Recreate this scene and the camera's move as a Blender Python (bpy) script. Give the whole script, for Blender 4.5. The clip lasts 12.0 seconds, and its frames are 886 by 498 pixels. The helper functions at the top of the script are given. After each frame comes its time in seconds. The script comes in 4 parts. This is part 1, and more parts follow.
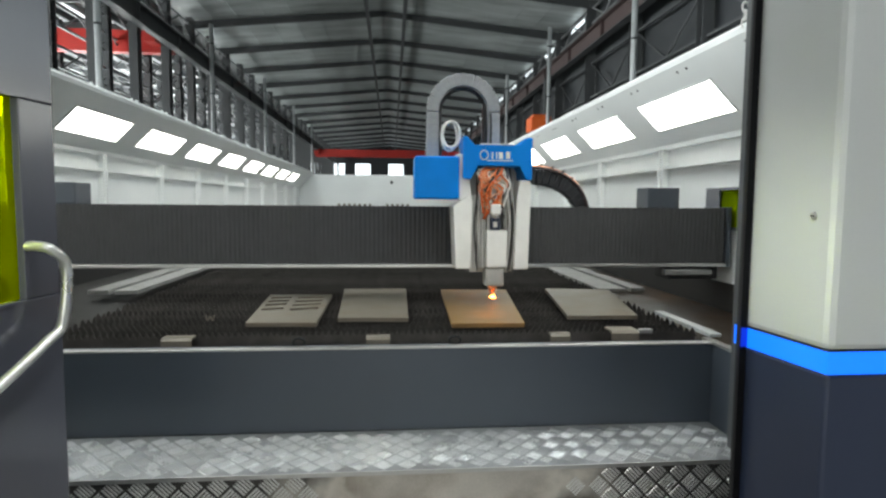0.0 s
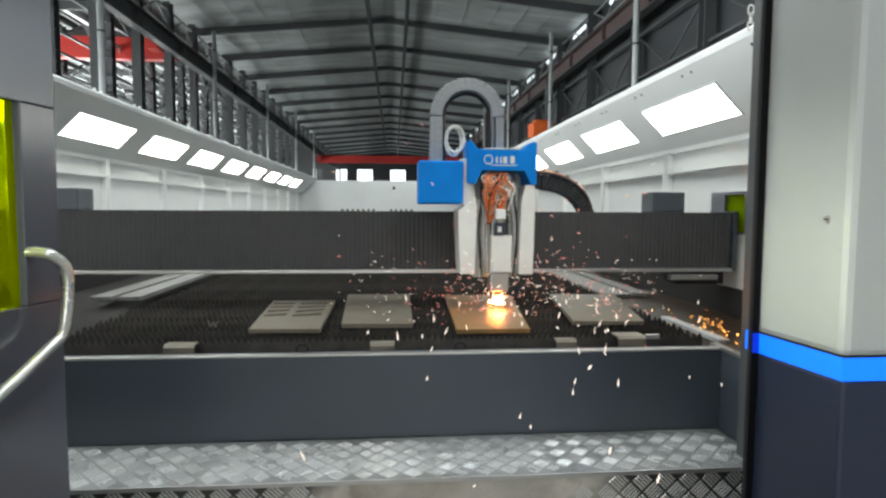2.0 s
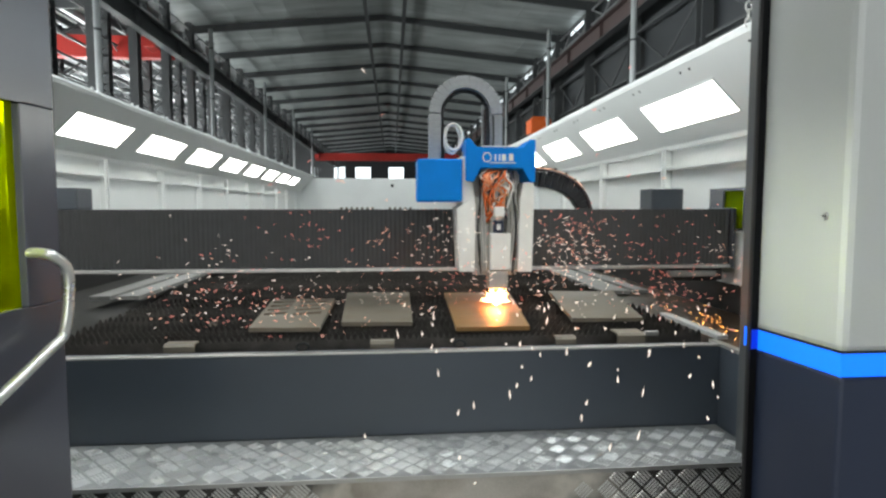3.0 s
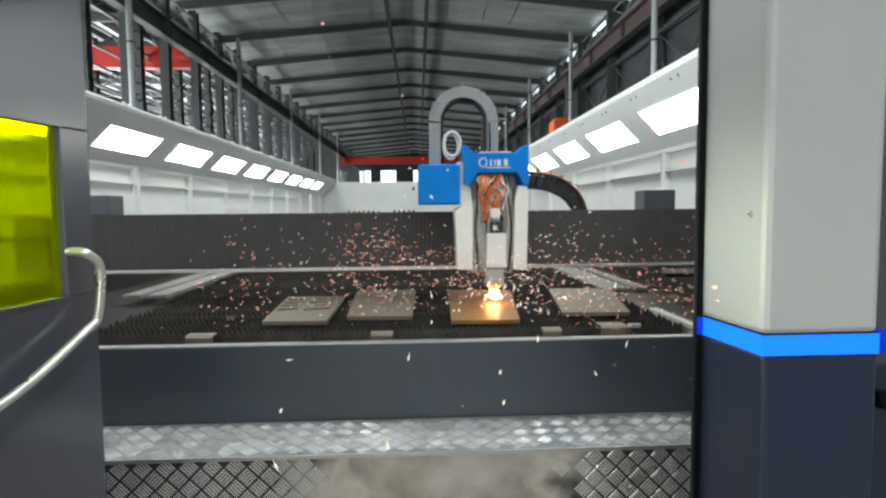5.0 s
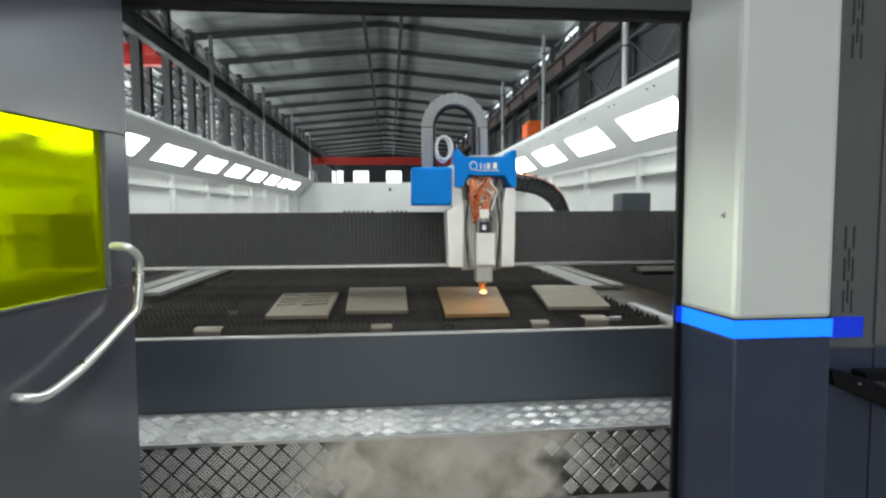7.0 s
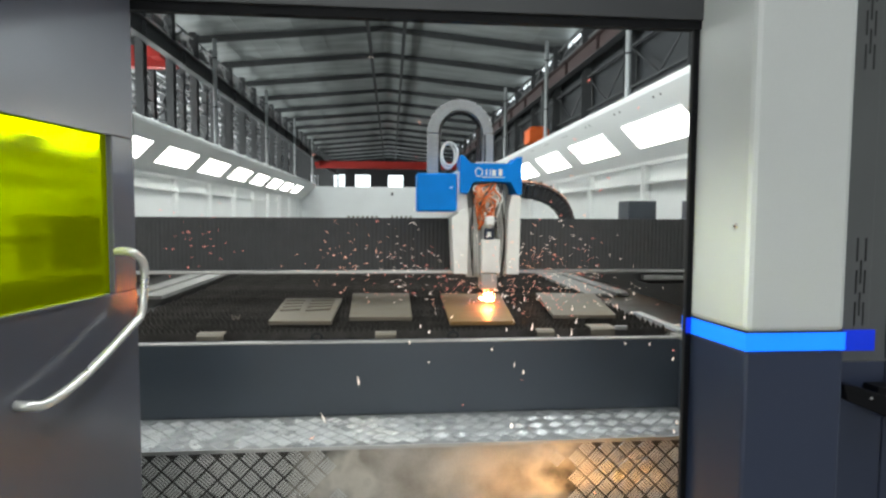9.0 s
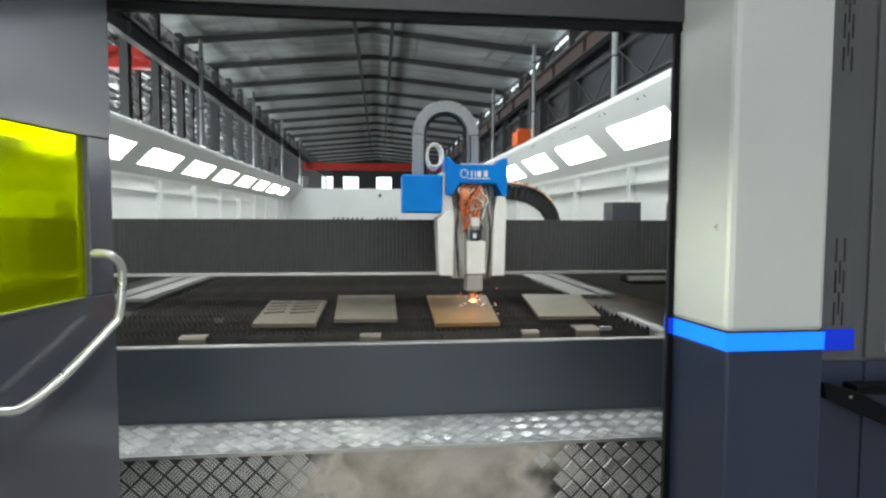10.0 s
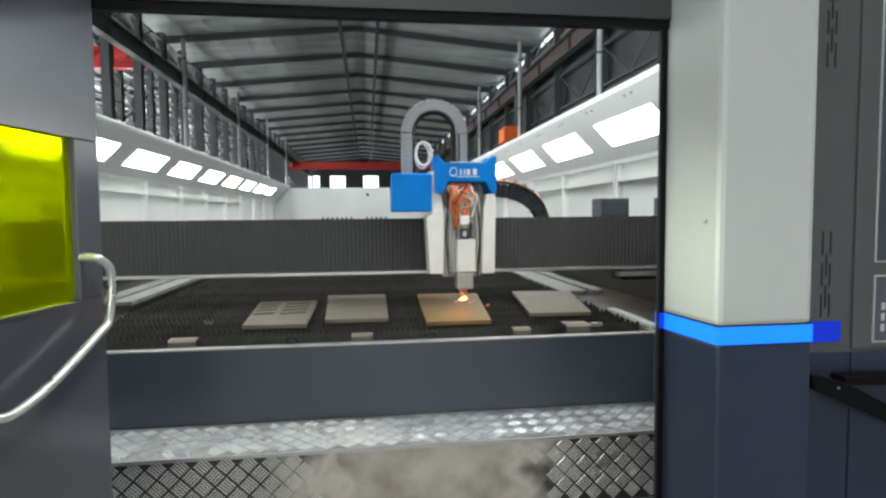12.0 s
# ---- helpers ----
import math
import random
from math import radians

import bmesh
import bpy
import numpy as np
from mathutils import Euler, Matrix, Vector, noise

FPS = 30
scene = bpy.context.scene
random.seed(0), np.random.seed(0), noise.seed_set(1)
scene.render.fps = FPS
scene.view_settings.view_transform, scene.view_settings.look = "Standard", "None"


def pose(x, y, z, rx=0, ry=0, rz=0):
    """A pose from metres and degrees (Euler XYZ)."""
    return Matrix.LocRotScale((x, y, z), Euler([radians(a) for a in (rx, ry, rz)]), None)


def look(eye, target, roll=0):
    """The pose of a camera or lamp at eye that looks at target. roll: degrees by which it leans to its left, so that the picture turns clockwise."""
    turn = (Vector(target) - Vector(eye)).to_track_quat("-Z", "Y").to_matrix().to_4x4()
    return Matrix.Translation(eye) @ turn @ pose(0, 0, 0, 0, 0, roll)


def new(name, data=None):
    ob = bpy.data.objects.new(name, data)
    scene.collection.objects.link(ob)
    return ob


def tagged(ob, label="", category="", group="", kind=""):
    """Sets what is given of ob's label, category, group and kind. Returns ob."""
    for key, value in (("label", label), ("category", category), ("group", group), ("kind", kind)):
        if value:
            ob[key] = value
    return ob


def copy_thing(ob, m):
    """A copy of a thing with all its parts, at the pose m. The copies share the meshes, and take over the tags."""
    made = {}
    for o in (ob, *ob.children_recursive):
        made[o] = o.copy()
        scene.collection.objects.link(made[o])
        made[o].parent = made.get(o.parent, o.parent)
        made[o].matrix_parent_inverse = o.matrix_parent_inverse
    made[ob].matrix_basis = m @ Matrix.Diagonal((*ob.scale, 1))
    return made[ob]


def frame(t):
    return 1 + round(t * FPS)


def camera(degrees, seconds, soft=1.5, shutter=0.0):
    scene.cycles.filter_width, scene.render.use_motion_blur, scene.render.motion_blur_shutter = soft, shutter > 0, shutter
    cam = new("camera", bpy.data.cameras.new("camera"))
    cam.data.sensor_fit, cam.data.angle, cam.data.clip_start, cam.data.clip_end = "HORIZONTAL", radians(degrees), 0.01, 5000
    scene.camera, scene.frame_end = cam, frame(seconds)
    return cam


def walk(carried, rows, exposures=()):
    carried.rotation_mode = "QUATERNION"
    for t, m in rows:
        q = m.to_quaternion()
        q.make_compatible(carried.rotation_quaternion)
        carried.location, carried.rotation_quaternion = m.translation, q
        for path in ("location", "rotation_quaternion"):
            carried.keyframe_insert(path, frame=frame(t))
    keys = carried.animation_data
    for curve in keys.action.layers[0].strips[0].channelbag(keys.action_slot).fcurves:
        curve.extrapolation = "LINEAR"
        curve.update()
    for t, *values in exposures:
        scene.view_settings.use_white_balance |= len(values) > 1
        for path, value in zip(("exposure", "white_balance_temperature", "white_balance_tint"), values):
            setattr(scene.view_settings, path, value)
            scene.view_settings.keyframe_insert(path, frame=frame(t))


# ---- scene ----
cam = camera(75.0, 12.0, soft=2.5)
PATH = [
    (0.0, pose(0.328, -2.745, 1.450, 85.52, -0.43, -5.05)),
    (0.5, pose(0.312, -2.744, 1.447, 85.82, -0.50, -4.87)),
    (1.0, pose(0.317, -2.729, 1.446, 86.06, -0.38, -4.78)),
    (1.5, pose(0.323, -2.710, 1.450, 86.03, -0.20, -4.83)),
    (2.0, pose(0.317, -2.719, 1.446, 86.07, -0.28, -4.86)),
    (2.5, pose(0.325, -2.706, 1.449, 85.93, -0.03, -4.97)),
    (3.0, pose(0.313, -2.723, 1.450, 85.80, 0.02, -5.02)),
    (3.2, pose(0.318, -2.722, 1.449, 85.83, 0.08, -5.00)),
    (4.8, pose(0.476, -2.905, 1.451, 86.06, 0.61, -2.83)),
    (5.0, pose(0.466, -2.986, 1.450, 86.04, 0.61, -2.46)),
    (5.5, pose(0.466, -3.075, 1.452, 86.10, 0.70, -1.36)),
    (6.0, pose(0.358, -3.145, 1.455, 86.20, 0.89, -2.03)),
    (6.5, pose(0.301, -3.168, 1.439, 86.14, 0.63, -4.10)),
    (7.0, pose(0.316, -3.189, 1.448, 86.11, 0.28, -5.21)),
    (7.2, pose(0.318, -3.187, 1.446, 86.23, 0.18, -5.50)),
    (8.8, pose(0.298, -3.150, 1.456, 86.66, -0.38, -4.66)),
    (9.0, pose(0.292, -3.162, 1.459, 86.58, -0.31, -5.10)),
    (9.5, pose(0.310, -3.146, 1.459, 86.73, -0.36, -5.74)),
    (10.0, pose(0.315, -3.156, 1.457, 86.76, -0.22, -6.23)),
    (10.5, pose(0.324, -3.143, 1.458, 86.66, -0.06, -6.82)),
    (11.0, pose(0.316, -3.180, 1.461, 86.64, 0.12, -7.09)),
    (11.5, pose(0.310, -3.166, 1.454, 86.59, 0.34, -7.27)),
    (12.0, pose(0.300, -3.155, 1.460, 86.56, 0.50, -7.46)),
]
walk(cam, PATH, exposures=[(0.0, 0.0, 6650, 4.0), (3.0, 0.0, 6650, 4.0), (7.0, 0.17, 6650, 4.0), (12.0, 0.19, 6650, 4.0)])

# ---- world and large lights ----
world = bpy.data.worlds.new("world")
scene.world = world
world.use_nodes = True
wn = world.node_tree.nodes
sky = wn.new("ShaderNodeTexSky")
sky.sky_type, sky.sun_disc = "NISHITA", False
sky.air_density, sky.dust_density = 0.7, 6.0
sky.sun_elevation, sky.sun_rotation = radians(50), radians(200)
wn["Background"].inputs["Strength"].default_value = 0.14
world.node_tree.links.new(sky.outputs["Color"], wn["Background"].inputs["Color"])


def fill_lamp(name, m, w, h, power, color=(0.92, 0.96, 1.0)):
    """An area lamp added out of view as daylight for the hall."""
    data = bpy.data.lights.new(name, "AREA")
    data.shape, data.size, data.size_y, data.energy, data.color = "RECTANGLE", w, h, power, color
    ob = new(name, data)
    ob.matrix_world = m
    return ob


# unseen sources: low west band, front opening, two assumed skylights
fill_lamp("west_fill", look((-27.7, 45, 3.6), (0, 45, 9.0)), 110, 5.0, 52000)
fill_lamp("front_fill", look((-3.0, -17.6, 4.6), (0, 5, 2.5)), 15, 8.5, 640)
fill_lamp("skylight_fill", look((-5.0, -2.0, 12.68), (-5.0, -2.0, 0)), 3.0, 22, 1250)
fill_lamp("skylight_fill", look((5.0, -2.0, 12.68), (5.0, -2.0, 0)), 3.0, 22, 1400)


# ---- materials ----
def material(name, color, rough=0.5, metal=0.0, vary=0.12, scale=6.0, bump=0.0, bump_scale=60.0, emit=None, strength=0.0, random_tint=0.0, stretch=None, spec=0.5, stain=None):
    m = bpy.data.materials.new(name)
    m.use_nodes = True
    nt = m.node_tree
    n, l = nt.nodes, nt.links
    b = n["Principled BSDF"]
    b.inputs["Roughness"].default_value, b.inputs["Metallic"].default_value = rough, metal
    b.inputs["Specular IOR Level"].default_value = spec
    co = n.new("ShaderNodeTexCoord")
    src = co.outputs["Object"]
    if stretch:
        mp = n.new("ShaderNodeMapping")
        mp.inputs["Scale"].default_value = stretch
        l.new(src, mp.inputs["Vector"])
        src = mp.outputs["Vector"]
    big = n.new("ShaderNodeTexNoise")
    big.inputs["Scale"].default_value, big.inputs["Detail"].default_value = scale, 6
    fine = n.new("ShaderNodeTexNoise")
    fine.inputs["Scale"].default_value, fine.inputs["Detail"].default_value = bump_scale, 3
    l.new(src, big.inputs["Vector"])
    l.new(src, fine.inputs["Vector"])
    add = n.new("ShaderNodeMath")
    add.operation = "MULTIPLY_ADD"
    l.new(fine.outputs["Fac"], add.inputs[0])
    add.inputs[1].default_value = 0.35
    l.new(big.outputs["Fac"], add.inputs[2])
    ramp = n.new("ShaderNodeMapRange")
    ramp.inputs["From Min"].default_value, ramp.inputs["From Max"].default_value = 0.4, 0.95
    ramp.inputs["To Min"].default_value, ramp.inputs["To Max"].default_value = 1 - vary, 1 + vary
    l.new(add.outputs[0], ramp.inputs["Value"])
    fac = ramp.outputs["Result"]
    if random_tint:
        info = n.new("ShaderNodeObjectInfo")
        rr = n.new("ShaderNodeMapRange")
        rr.inputs["To Min"].default_value, rr.inputs["To Max"].default_value = 1 - random_tint, 1 + random_tint
        l.new(info.outputs["Random"], rr.inputs["Value"])
        mul = n.new("ShaderNodeMath")
        mul.operation = "MULTIPLY"
        l.new(fac, mul.inputs[0])
        l.new(rr.outputs["Result"], mul.inputs[1])
        fac = mul.outputs[0]
    mix = n.new("ShaderNodeVectorMath")
    mix.operation = "SCALE"
    mix.inputs[0].default_value = color
    l.new(fac, mix.inputs["Scale"])
    shade = mix.outputs["Vector"]
    if stain:
        spots = n.new("ShaderNodeTexNoise")
        spots.inputs["Scale"].default_value, spots.inputs["Detail"].default_value = stain[1], 8
        l.new(src, spots.inputs["Vector"])
        cut = n.new("ShaderNodeMapRange")
        cut.inputs["From Min"].default_value, cut.inputs["From Max"].default_value = 0.5, 0.72
        cut.inputs["To Max"].default_value = stain[2]
        l.new(spots.outputs["Fac"], cut.inputs["Value"])
        blend = n.new("ShaderNodeMix")
        blend.data_type = "RGBA"
        blend.inputs["B"].default_value = (*stain[0], 1)
        l.new(cut.outputs["Result"], blend.inputs["Factor"])
        l.new(shade, blend.inputs["A"])
        shade = blend.outputs["Result"]
    l.new(shade, b.inputs["Base Color"])
    rv = n.new("ShaderNodeMapRange")
    rv.inputs["To Min"].default_value, rv.inputs["To Max"].default_value = max(0.02, rough - 0.12), min(1.0, rough + 0.12)
    l.new(big.outputs["Fac"], rv.inputs["Value"])
    l.new(rv.outputs["Result"], b.inputs["Roughness"])
    if bump:
        bp = n.new("ShaderNodeBump")
        bp.inputs["Strength"].default_value, bp.inputs["Distance"].default_value = bump, 0.004
        l.new(fine.outputs["Fac"], bp.inputs["Height"])
        l.new(bp.outputs["Normal"], b.inputs["Normal"])
    if emit:
        b.inputs["Emission Color"].default_value = (*emit, 1)
        b.inputs["Emission Strength"].default_value = strength
    return m


def glass(name, color, rough=0.15):
    """Tinted transparent acrylic with a glossy face."""
    m = bpy.data.materials.new(name)
    m.use_nodes = True
    n, l = m.node_tree.nodes, m.node_tree.links
    out = n["Material Output"]
    n.remove(n["Principled BSDF"])
    t, g, d = n.new("ShaderNodeBsdfRefraction"), n.new("ShaderNodeBsdfGlossy"), n.new("ShaderNodeBsdfTranslucent")
    t.inputs["Color"].default_value = (*color, 1)
    t.inputs["IOR"].default_value, t.inputs["Roughness"].default_value = 1.06, 0.3
    d.inputs["Color"].default_value = (color[0] * 0.14, color[1] * 0.14, color[2], 1)
    g.inputs["Roughness"].default_value = rough
    fr = n.new("ShaderNodeFresnel")
    fr.inputs["IOR"].default_value = 1.07
    clear, see = n.new("ShaderNodeBsdfTransparent"), n.new("ShaderNodeMixShader")
    clear.inputs["Color"].default_value = (*color, 1)
    see.inputs["Fac"].default_value = 0.38
    l.new(clear.outputs[0], see.inputs[1])
    l.new(t.outputs[0], see.inputs[2])
    m0, m1 = n.new("ShaderNodeMixShader"), n.new("ShaderNodeMixShader")
    m0.inputs["Fac"].default_value = 0.22
    l.new(see.outputs[0], m0.inputs[1])
    l.new(d.outputs[0], m0.inputs[2])
    l.new(fr.outputs[0], m1.inputs["Fac"])
    l.new(m0.outputs[0], m1.inputs[1])
    l.new(g.outputs[0], m1.inputs[2])
    l.new(m1.outputs[0], out.inputs["Surface"])
    return m


M = dict(
    graphite=material("graphite_paint", (0.054, 0.065, 0.081), 0.36, 0.0, 0.16, 0.9, 0.12, 220, stain=((0.05, 0.05, 0.05), 2.2, 0.3)),
    door_grey=material("door_grey_paint", (0.085, 0.087, 0.108), 0.22, 0.0, 0.1, 1.2, 0.0, 240, spec=0.75),
    cabgrey=material("cabinet_grey_paint", (0.088, 0.091, 0.093), 0.4, 0.0, 0.12, 1.2, 0.08, 240),
    lintel=material("charcoal_frame_paint", (0.03, 0.031, 0.034), 0.42, 0.0, 0.1, 1.2, 0.06, 240),
    navy=material("dark_navy_paint", (0.024, 0.031, 0.057), 0.3, 0.0, 0.06, 0.4, 0.0, 240, spec=0.45),
    black=material("black_rubber", (0.012, 0.012, 0.013), 0.6, 0.0, 0.2, 8, 0.2, 120),
    gloss_black=material("black_plastic", (0.004, 0.004, 0.005), 0.55, 0.0, 0.1, 8, 0.05, 120, spec=0.12),
    white=material("white_sheet_metal", (0.75, 0.77, 0.765), 0.42, 0.0, 0.05, 1.3, 0.08, 160),
    offwhite=material("offwhite_pillar_paint", (0.465, 0.475, 0.47), 0.42, 0.0, 0.05, 1.4, 0.08, 200),
    headwhite=material("head_white_paint", (0.84, 0.82, 0.77), 0.38, 0.0, 0.08, 7, 0.1, 160),
    barrel=material("grey_anodised_head", (0.42, 0.41, 0.38), 0.42, 0.2, 0.1, 9, 0.1, 160),
    blue=material("bright_blue_paint", (0.003, 0.22, 0.70), 0.5, 0.0, 0.08, 6, 0.08, 160, spec=0.15),
    steel=material("brushed_steel", (0.55, 0.54, 0.52), 0.34, 0.9, 0.14, 9, 0.15, 200),
    chrome=material("polished_tube", (0.82, 0.81, 0.78), 0.3, 0.75, 0.06, 6, 0.05, 90),
    grime_glare=material("grimy_tread_glare", (0.5, 0.46, 0.41), 0.3, 0.5, 0.3, 2.6, 0.3, 130, stain=((0.13, 0.085, 0.045), 3.0, 0.6)),
    treadbar=material("worn_tread_bar", (0.66, 0.645, 0.62), 0.3, 0.5, 0.15, 5, 0.1, 130),
    treadtop=material("polished_tread_bar", (0.62, 0.625, 0.62), 0.28, 0.5, 0.15, 5, 0.1, 130),
    tread=material("tread_plate_aluminium", (0.31, 0.315, 0.315), 0.36, 0.5, 0.3, 5, 0.25, 130, stain=((0.17, 0.14, 0.11), 3.2, 0.45)),
    slat=material("sooty_slat_steel", (0.06, 0.055, 0.05), 0.5, 0.5, 0.4, 9, 0.4, 90, random_tint=0.35),
    soot=material("soot", (0.018, 0.017, 0.016), 0.8, 0.0, 0.4, 5, 0.4, 60),
    plate=material("grey_mill_scale_steel", (0.165, 0.142, 0.11), 0.5, 0.15, 0.12, 5, 0.15, 120, stain=((0.16, 0.12, 0.08), 5.0, 0.6)),
    hot=material("amber_mottled_steel", (0.22, 0.125, 0.042), 0.45, 0.2, 0.2, 6, 0.2, 120, stain=((0.4, 0.16, 0.035), 4.0, 0.7)),
    rust=material("brown_tray_steel", (0.052, 0.037, 0.026), 0.32, 0.4, 0.35, 4, 0.3, 70, stain=((0.15, 0.08, 0.04), 2.5, 0.6)),
    bellows=material("black_bellows_cloth", (0.042, 0.042, 0.043), 0.62, 0.0, 0.2, 12, 0.2, 200),
    chain=material("grey_cable_chain", (0.34, 0.345, 0.35), 0.5, 0.0, 0.12, 20, 0.1, 160),
    orange=material("orange_cable", (0.75, 0.16, 0.035), 0.4, 0.0, 0.15, 20),
    copper=material("copper_tube", (0.8, 0.36, 0.2), 0.3, 0.9, 0.15, 20),
    hose=material("black_hose", (0.02, 0.02, 0.022), 0.4, 0.0, 0.1, 20),
    lamp=material("led_panel", (0.9, 0.9, 0.9), 0.4, emit=(1.0, 0.99, 0.96), strength=7.8),
    led=material("blue_led_strip", (0.01, 0.16, 0.9), 0.4, emit=(0.0, 0.13, 1.0), strength=1.3),
    led_reflection=material("blue_led_reflection", (0.0, 0.03, 0.4), 0.4, emit=(0.0, 0.012, 0.6), strength=0.5),
    yellow=glass("yellow_green_acrylic", (0.86, 0.95, 0.0)),
    spark=material("spark", (1, 0.5, 0.2), 0.5, emit=(1.0, 0.47, 0.44), strength=1.1),
    sparkhot=material("spark_white", (1, 0.8, 0.6), 0.5, emit=(1.0, 0.86, 0.82), strength=1.15),
    sparkdeep=material("spark_deep", (1, 0.3, 0.2), 0.5, emit=(1.0, 0.27, 0.26), strength=0.75),
    flame=material("cutting_glow", (1, 0.6, 0.2), 0.5, emit=(1.0, 0.4, 0.17), strength=38.0),
    cut_fill=material("cutting_fill_glow", (1, 0.5, 0.2), 0.5, emit=(1.0, 0.31, 0.1), strength=150.0),
    ember=material("nozzle_glow", (1, 0.4, 0.1), 0.5, emit=(1.0, 0.38, 0.08), strength=12.0),
    spent=material("spent_sparks", (1, 0.4, 0.1), 0.5, emit=(1.0, 0.5, 0.1), strength=22.0),
    beam=material("hall_steel_paint", (0.05, 0.053, 0.056), 0.55, 0.0, 0.2, 0.6, 0.1, 30),
    foil=material("roof_foil_insulation", (0.38, 0.41, 0.405), 0.45, 0.2, 0.42, 0.8, 0.5, 3.0, stretch=(0.3, 1.3, 1.0)),
    pipe=material("galvanised_downpipe", (0.46, 0.48, 0.49), 0.45, 0.2, 0.1, 2, 0.05, 40),
    red=material("red_crane_paint", (0.42, 0.022, 0.015), 0.45, 0.0, 0.15, 0.8, 0.05, 40),
    cranebeam=material("orange_crane_paint", (0.8, 0.14, 0.02), 0.45, 0.0, 0.1, 1.2),
    rail=material("worn_guide_rail", (0.23, 0.228, 0.22), 0.5, 0.3, 0.3, 7, 0.2, 90),
    runway=material("faded_red_girder_paint", (0.062, 0.04, 0.039), 0.55, 0.0, 0.2, 0.6, 0.1, 30),
    lattice=material("dull_galvanised_steel", (0.17, 0.175, 0.18), 0.5, 0.2, 0.2, 1.5, 0.05, 40),
    hallwall=material("grey_cladding", (0.027, 0.03, 0.034), 0.6, 0.0, 0.15, 0.5, 0.2, 8),
    floor=material("grey_epoxy_floor", (0.2, 0.2, 0.19), 0.35, 0.0, 0.2, 0.7, 0.1, 60),
    pane=material("bright_window_pane", (0.8, 0.85, 0.9), 0.3, emit=(0.85, 0.92, 1.0), strength=1.6),
)


def add_glare(m, middle, dark):
    """Puts ragged middle glare into the plate's colour, paler at its rim, dark beyond."""
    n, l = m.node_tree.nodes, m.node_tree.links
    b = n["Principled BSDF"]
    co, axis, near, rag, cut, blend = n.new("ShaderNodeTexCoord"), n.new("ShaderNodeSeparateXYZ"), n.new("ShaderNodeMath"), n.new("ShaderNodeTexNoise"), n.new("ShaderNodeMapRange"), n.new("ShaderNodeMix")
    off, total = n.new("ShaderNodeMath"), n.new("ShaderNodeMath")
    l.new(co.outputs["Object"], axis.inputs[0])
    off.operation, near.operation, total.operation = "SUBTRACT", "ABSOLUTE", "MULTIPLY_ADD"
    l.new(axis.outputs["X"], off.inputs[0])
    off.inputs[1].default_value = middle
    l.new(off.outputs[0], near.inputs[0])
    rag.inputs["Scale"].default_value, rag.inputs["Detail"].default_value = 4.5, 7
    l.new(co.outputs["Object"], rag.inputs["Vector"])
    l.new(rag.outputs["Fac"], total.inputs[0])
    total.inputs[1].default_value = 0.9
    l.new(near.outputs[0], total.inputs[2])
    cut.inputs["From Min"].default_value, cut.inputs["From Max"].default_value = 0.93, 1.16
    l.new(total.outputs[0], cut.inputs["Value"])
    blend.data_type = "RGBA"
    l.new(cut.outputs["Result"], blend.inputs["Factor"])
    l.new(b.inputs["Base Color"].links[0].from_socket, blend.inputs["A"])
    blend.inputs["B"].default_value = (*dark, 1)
    # the paler rim stands for reflections off the plate
    edge, glint = n.new("ShaderNodeMapRange"), n.new("ShaderNodeMix")
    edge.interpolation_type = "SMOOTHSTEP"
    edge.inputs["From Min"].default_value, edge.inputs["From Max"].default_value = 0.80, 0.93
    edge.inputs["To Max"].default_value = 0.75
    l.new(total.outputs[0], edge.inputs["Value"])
    glint.data_type = "RGBA"
    l.new(edge.outputs["Result"], glint.inputs["Factor"])
    l.new(b.inputs["Base Color"].links[0].from_socket, glint.inputs["A"])
    glint.inputs["B"].default_value = (0.66, 0.61, 0.54, 1)
    l.new(glint.outputs["Result"], blend.inputs["A"])
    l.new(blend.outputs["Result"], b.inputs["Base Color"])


add_glare(M["grime_glare"], 0.54, (0.06, 0.055, 0.05))


# ---- mesh helpers ----
def box(bm, x0, x1, y0, y1, z0, z1, m=None):
    v = [bm.verts.new(c if m is None else m @ Vector(c)) for c in
         ((x0, y0, z0), (x1, y0, z0), (x1, y1, z0), (x0, y1, z0), (x0, y0, z1), (x1, y0, z1), (x1, y1, z1), (x0, y1, z1))]
    for f in ((3, 2, 1, 0), (4, 5, 6, 7), (0, 1, 5, 4), (1, 2, 6, 5), (2, 3, 7, 6), (3, 0, 4, 7)):
        bm.faces.new([v[i] for i in f])
    return bm


def boxes(*rows):
    bm = bmesh.new()
    for r in rows:
        box(bm, *r)
    return bm


def soft_box(x0, x1, y0, y1, z0, z1, r=0.006, seg=2):
    bm = boxes((x0, x1, y0, y1, z0, z1))
    bmesh.ops.bevel(bm, geom=bm.edges[:], offset=r, segments=seg, affect="EDGES", profile=0.5)
    return bm


def prism(points, axis, a, b, bevel=0.0):
    """A flat outline (two coordinates each) pushed along an axis from a to b."""
    bm = bmesh.new()

    def at(p, d):
        return {"x": (d, p[0], p[1]), "y": (p[0], d, p[1]), "z": (p[0], p[1], d)}[axis]
    lo, hi = [bm.verts.new(at(p, a)) for p in points], [bm.verts.new(at(p, b)) for p in points]
    n = len(points)
    bm.faces.new(lo)
    bm.faces.new(hi[::-1])
    for i in range(n):
        bm.faces.new((lo[i], hi[i], hi[(i + 1) % n], lo[(i + 1) % n]))
    bmesh.ops.recalc_face_normals(bm, faces=bm.faces[:])
    if bevel:
        bmesh.ops.bevel(bm, geom=bm.edges[:], offset=bevel, segments=2, affect="EDGES", profile=0.5)
    return bm


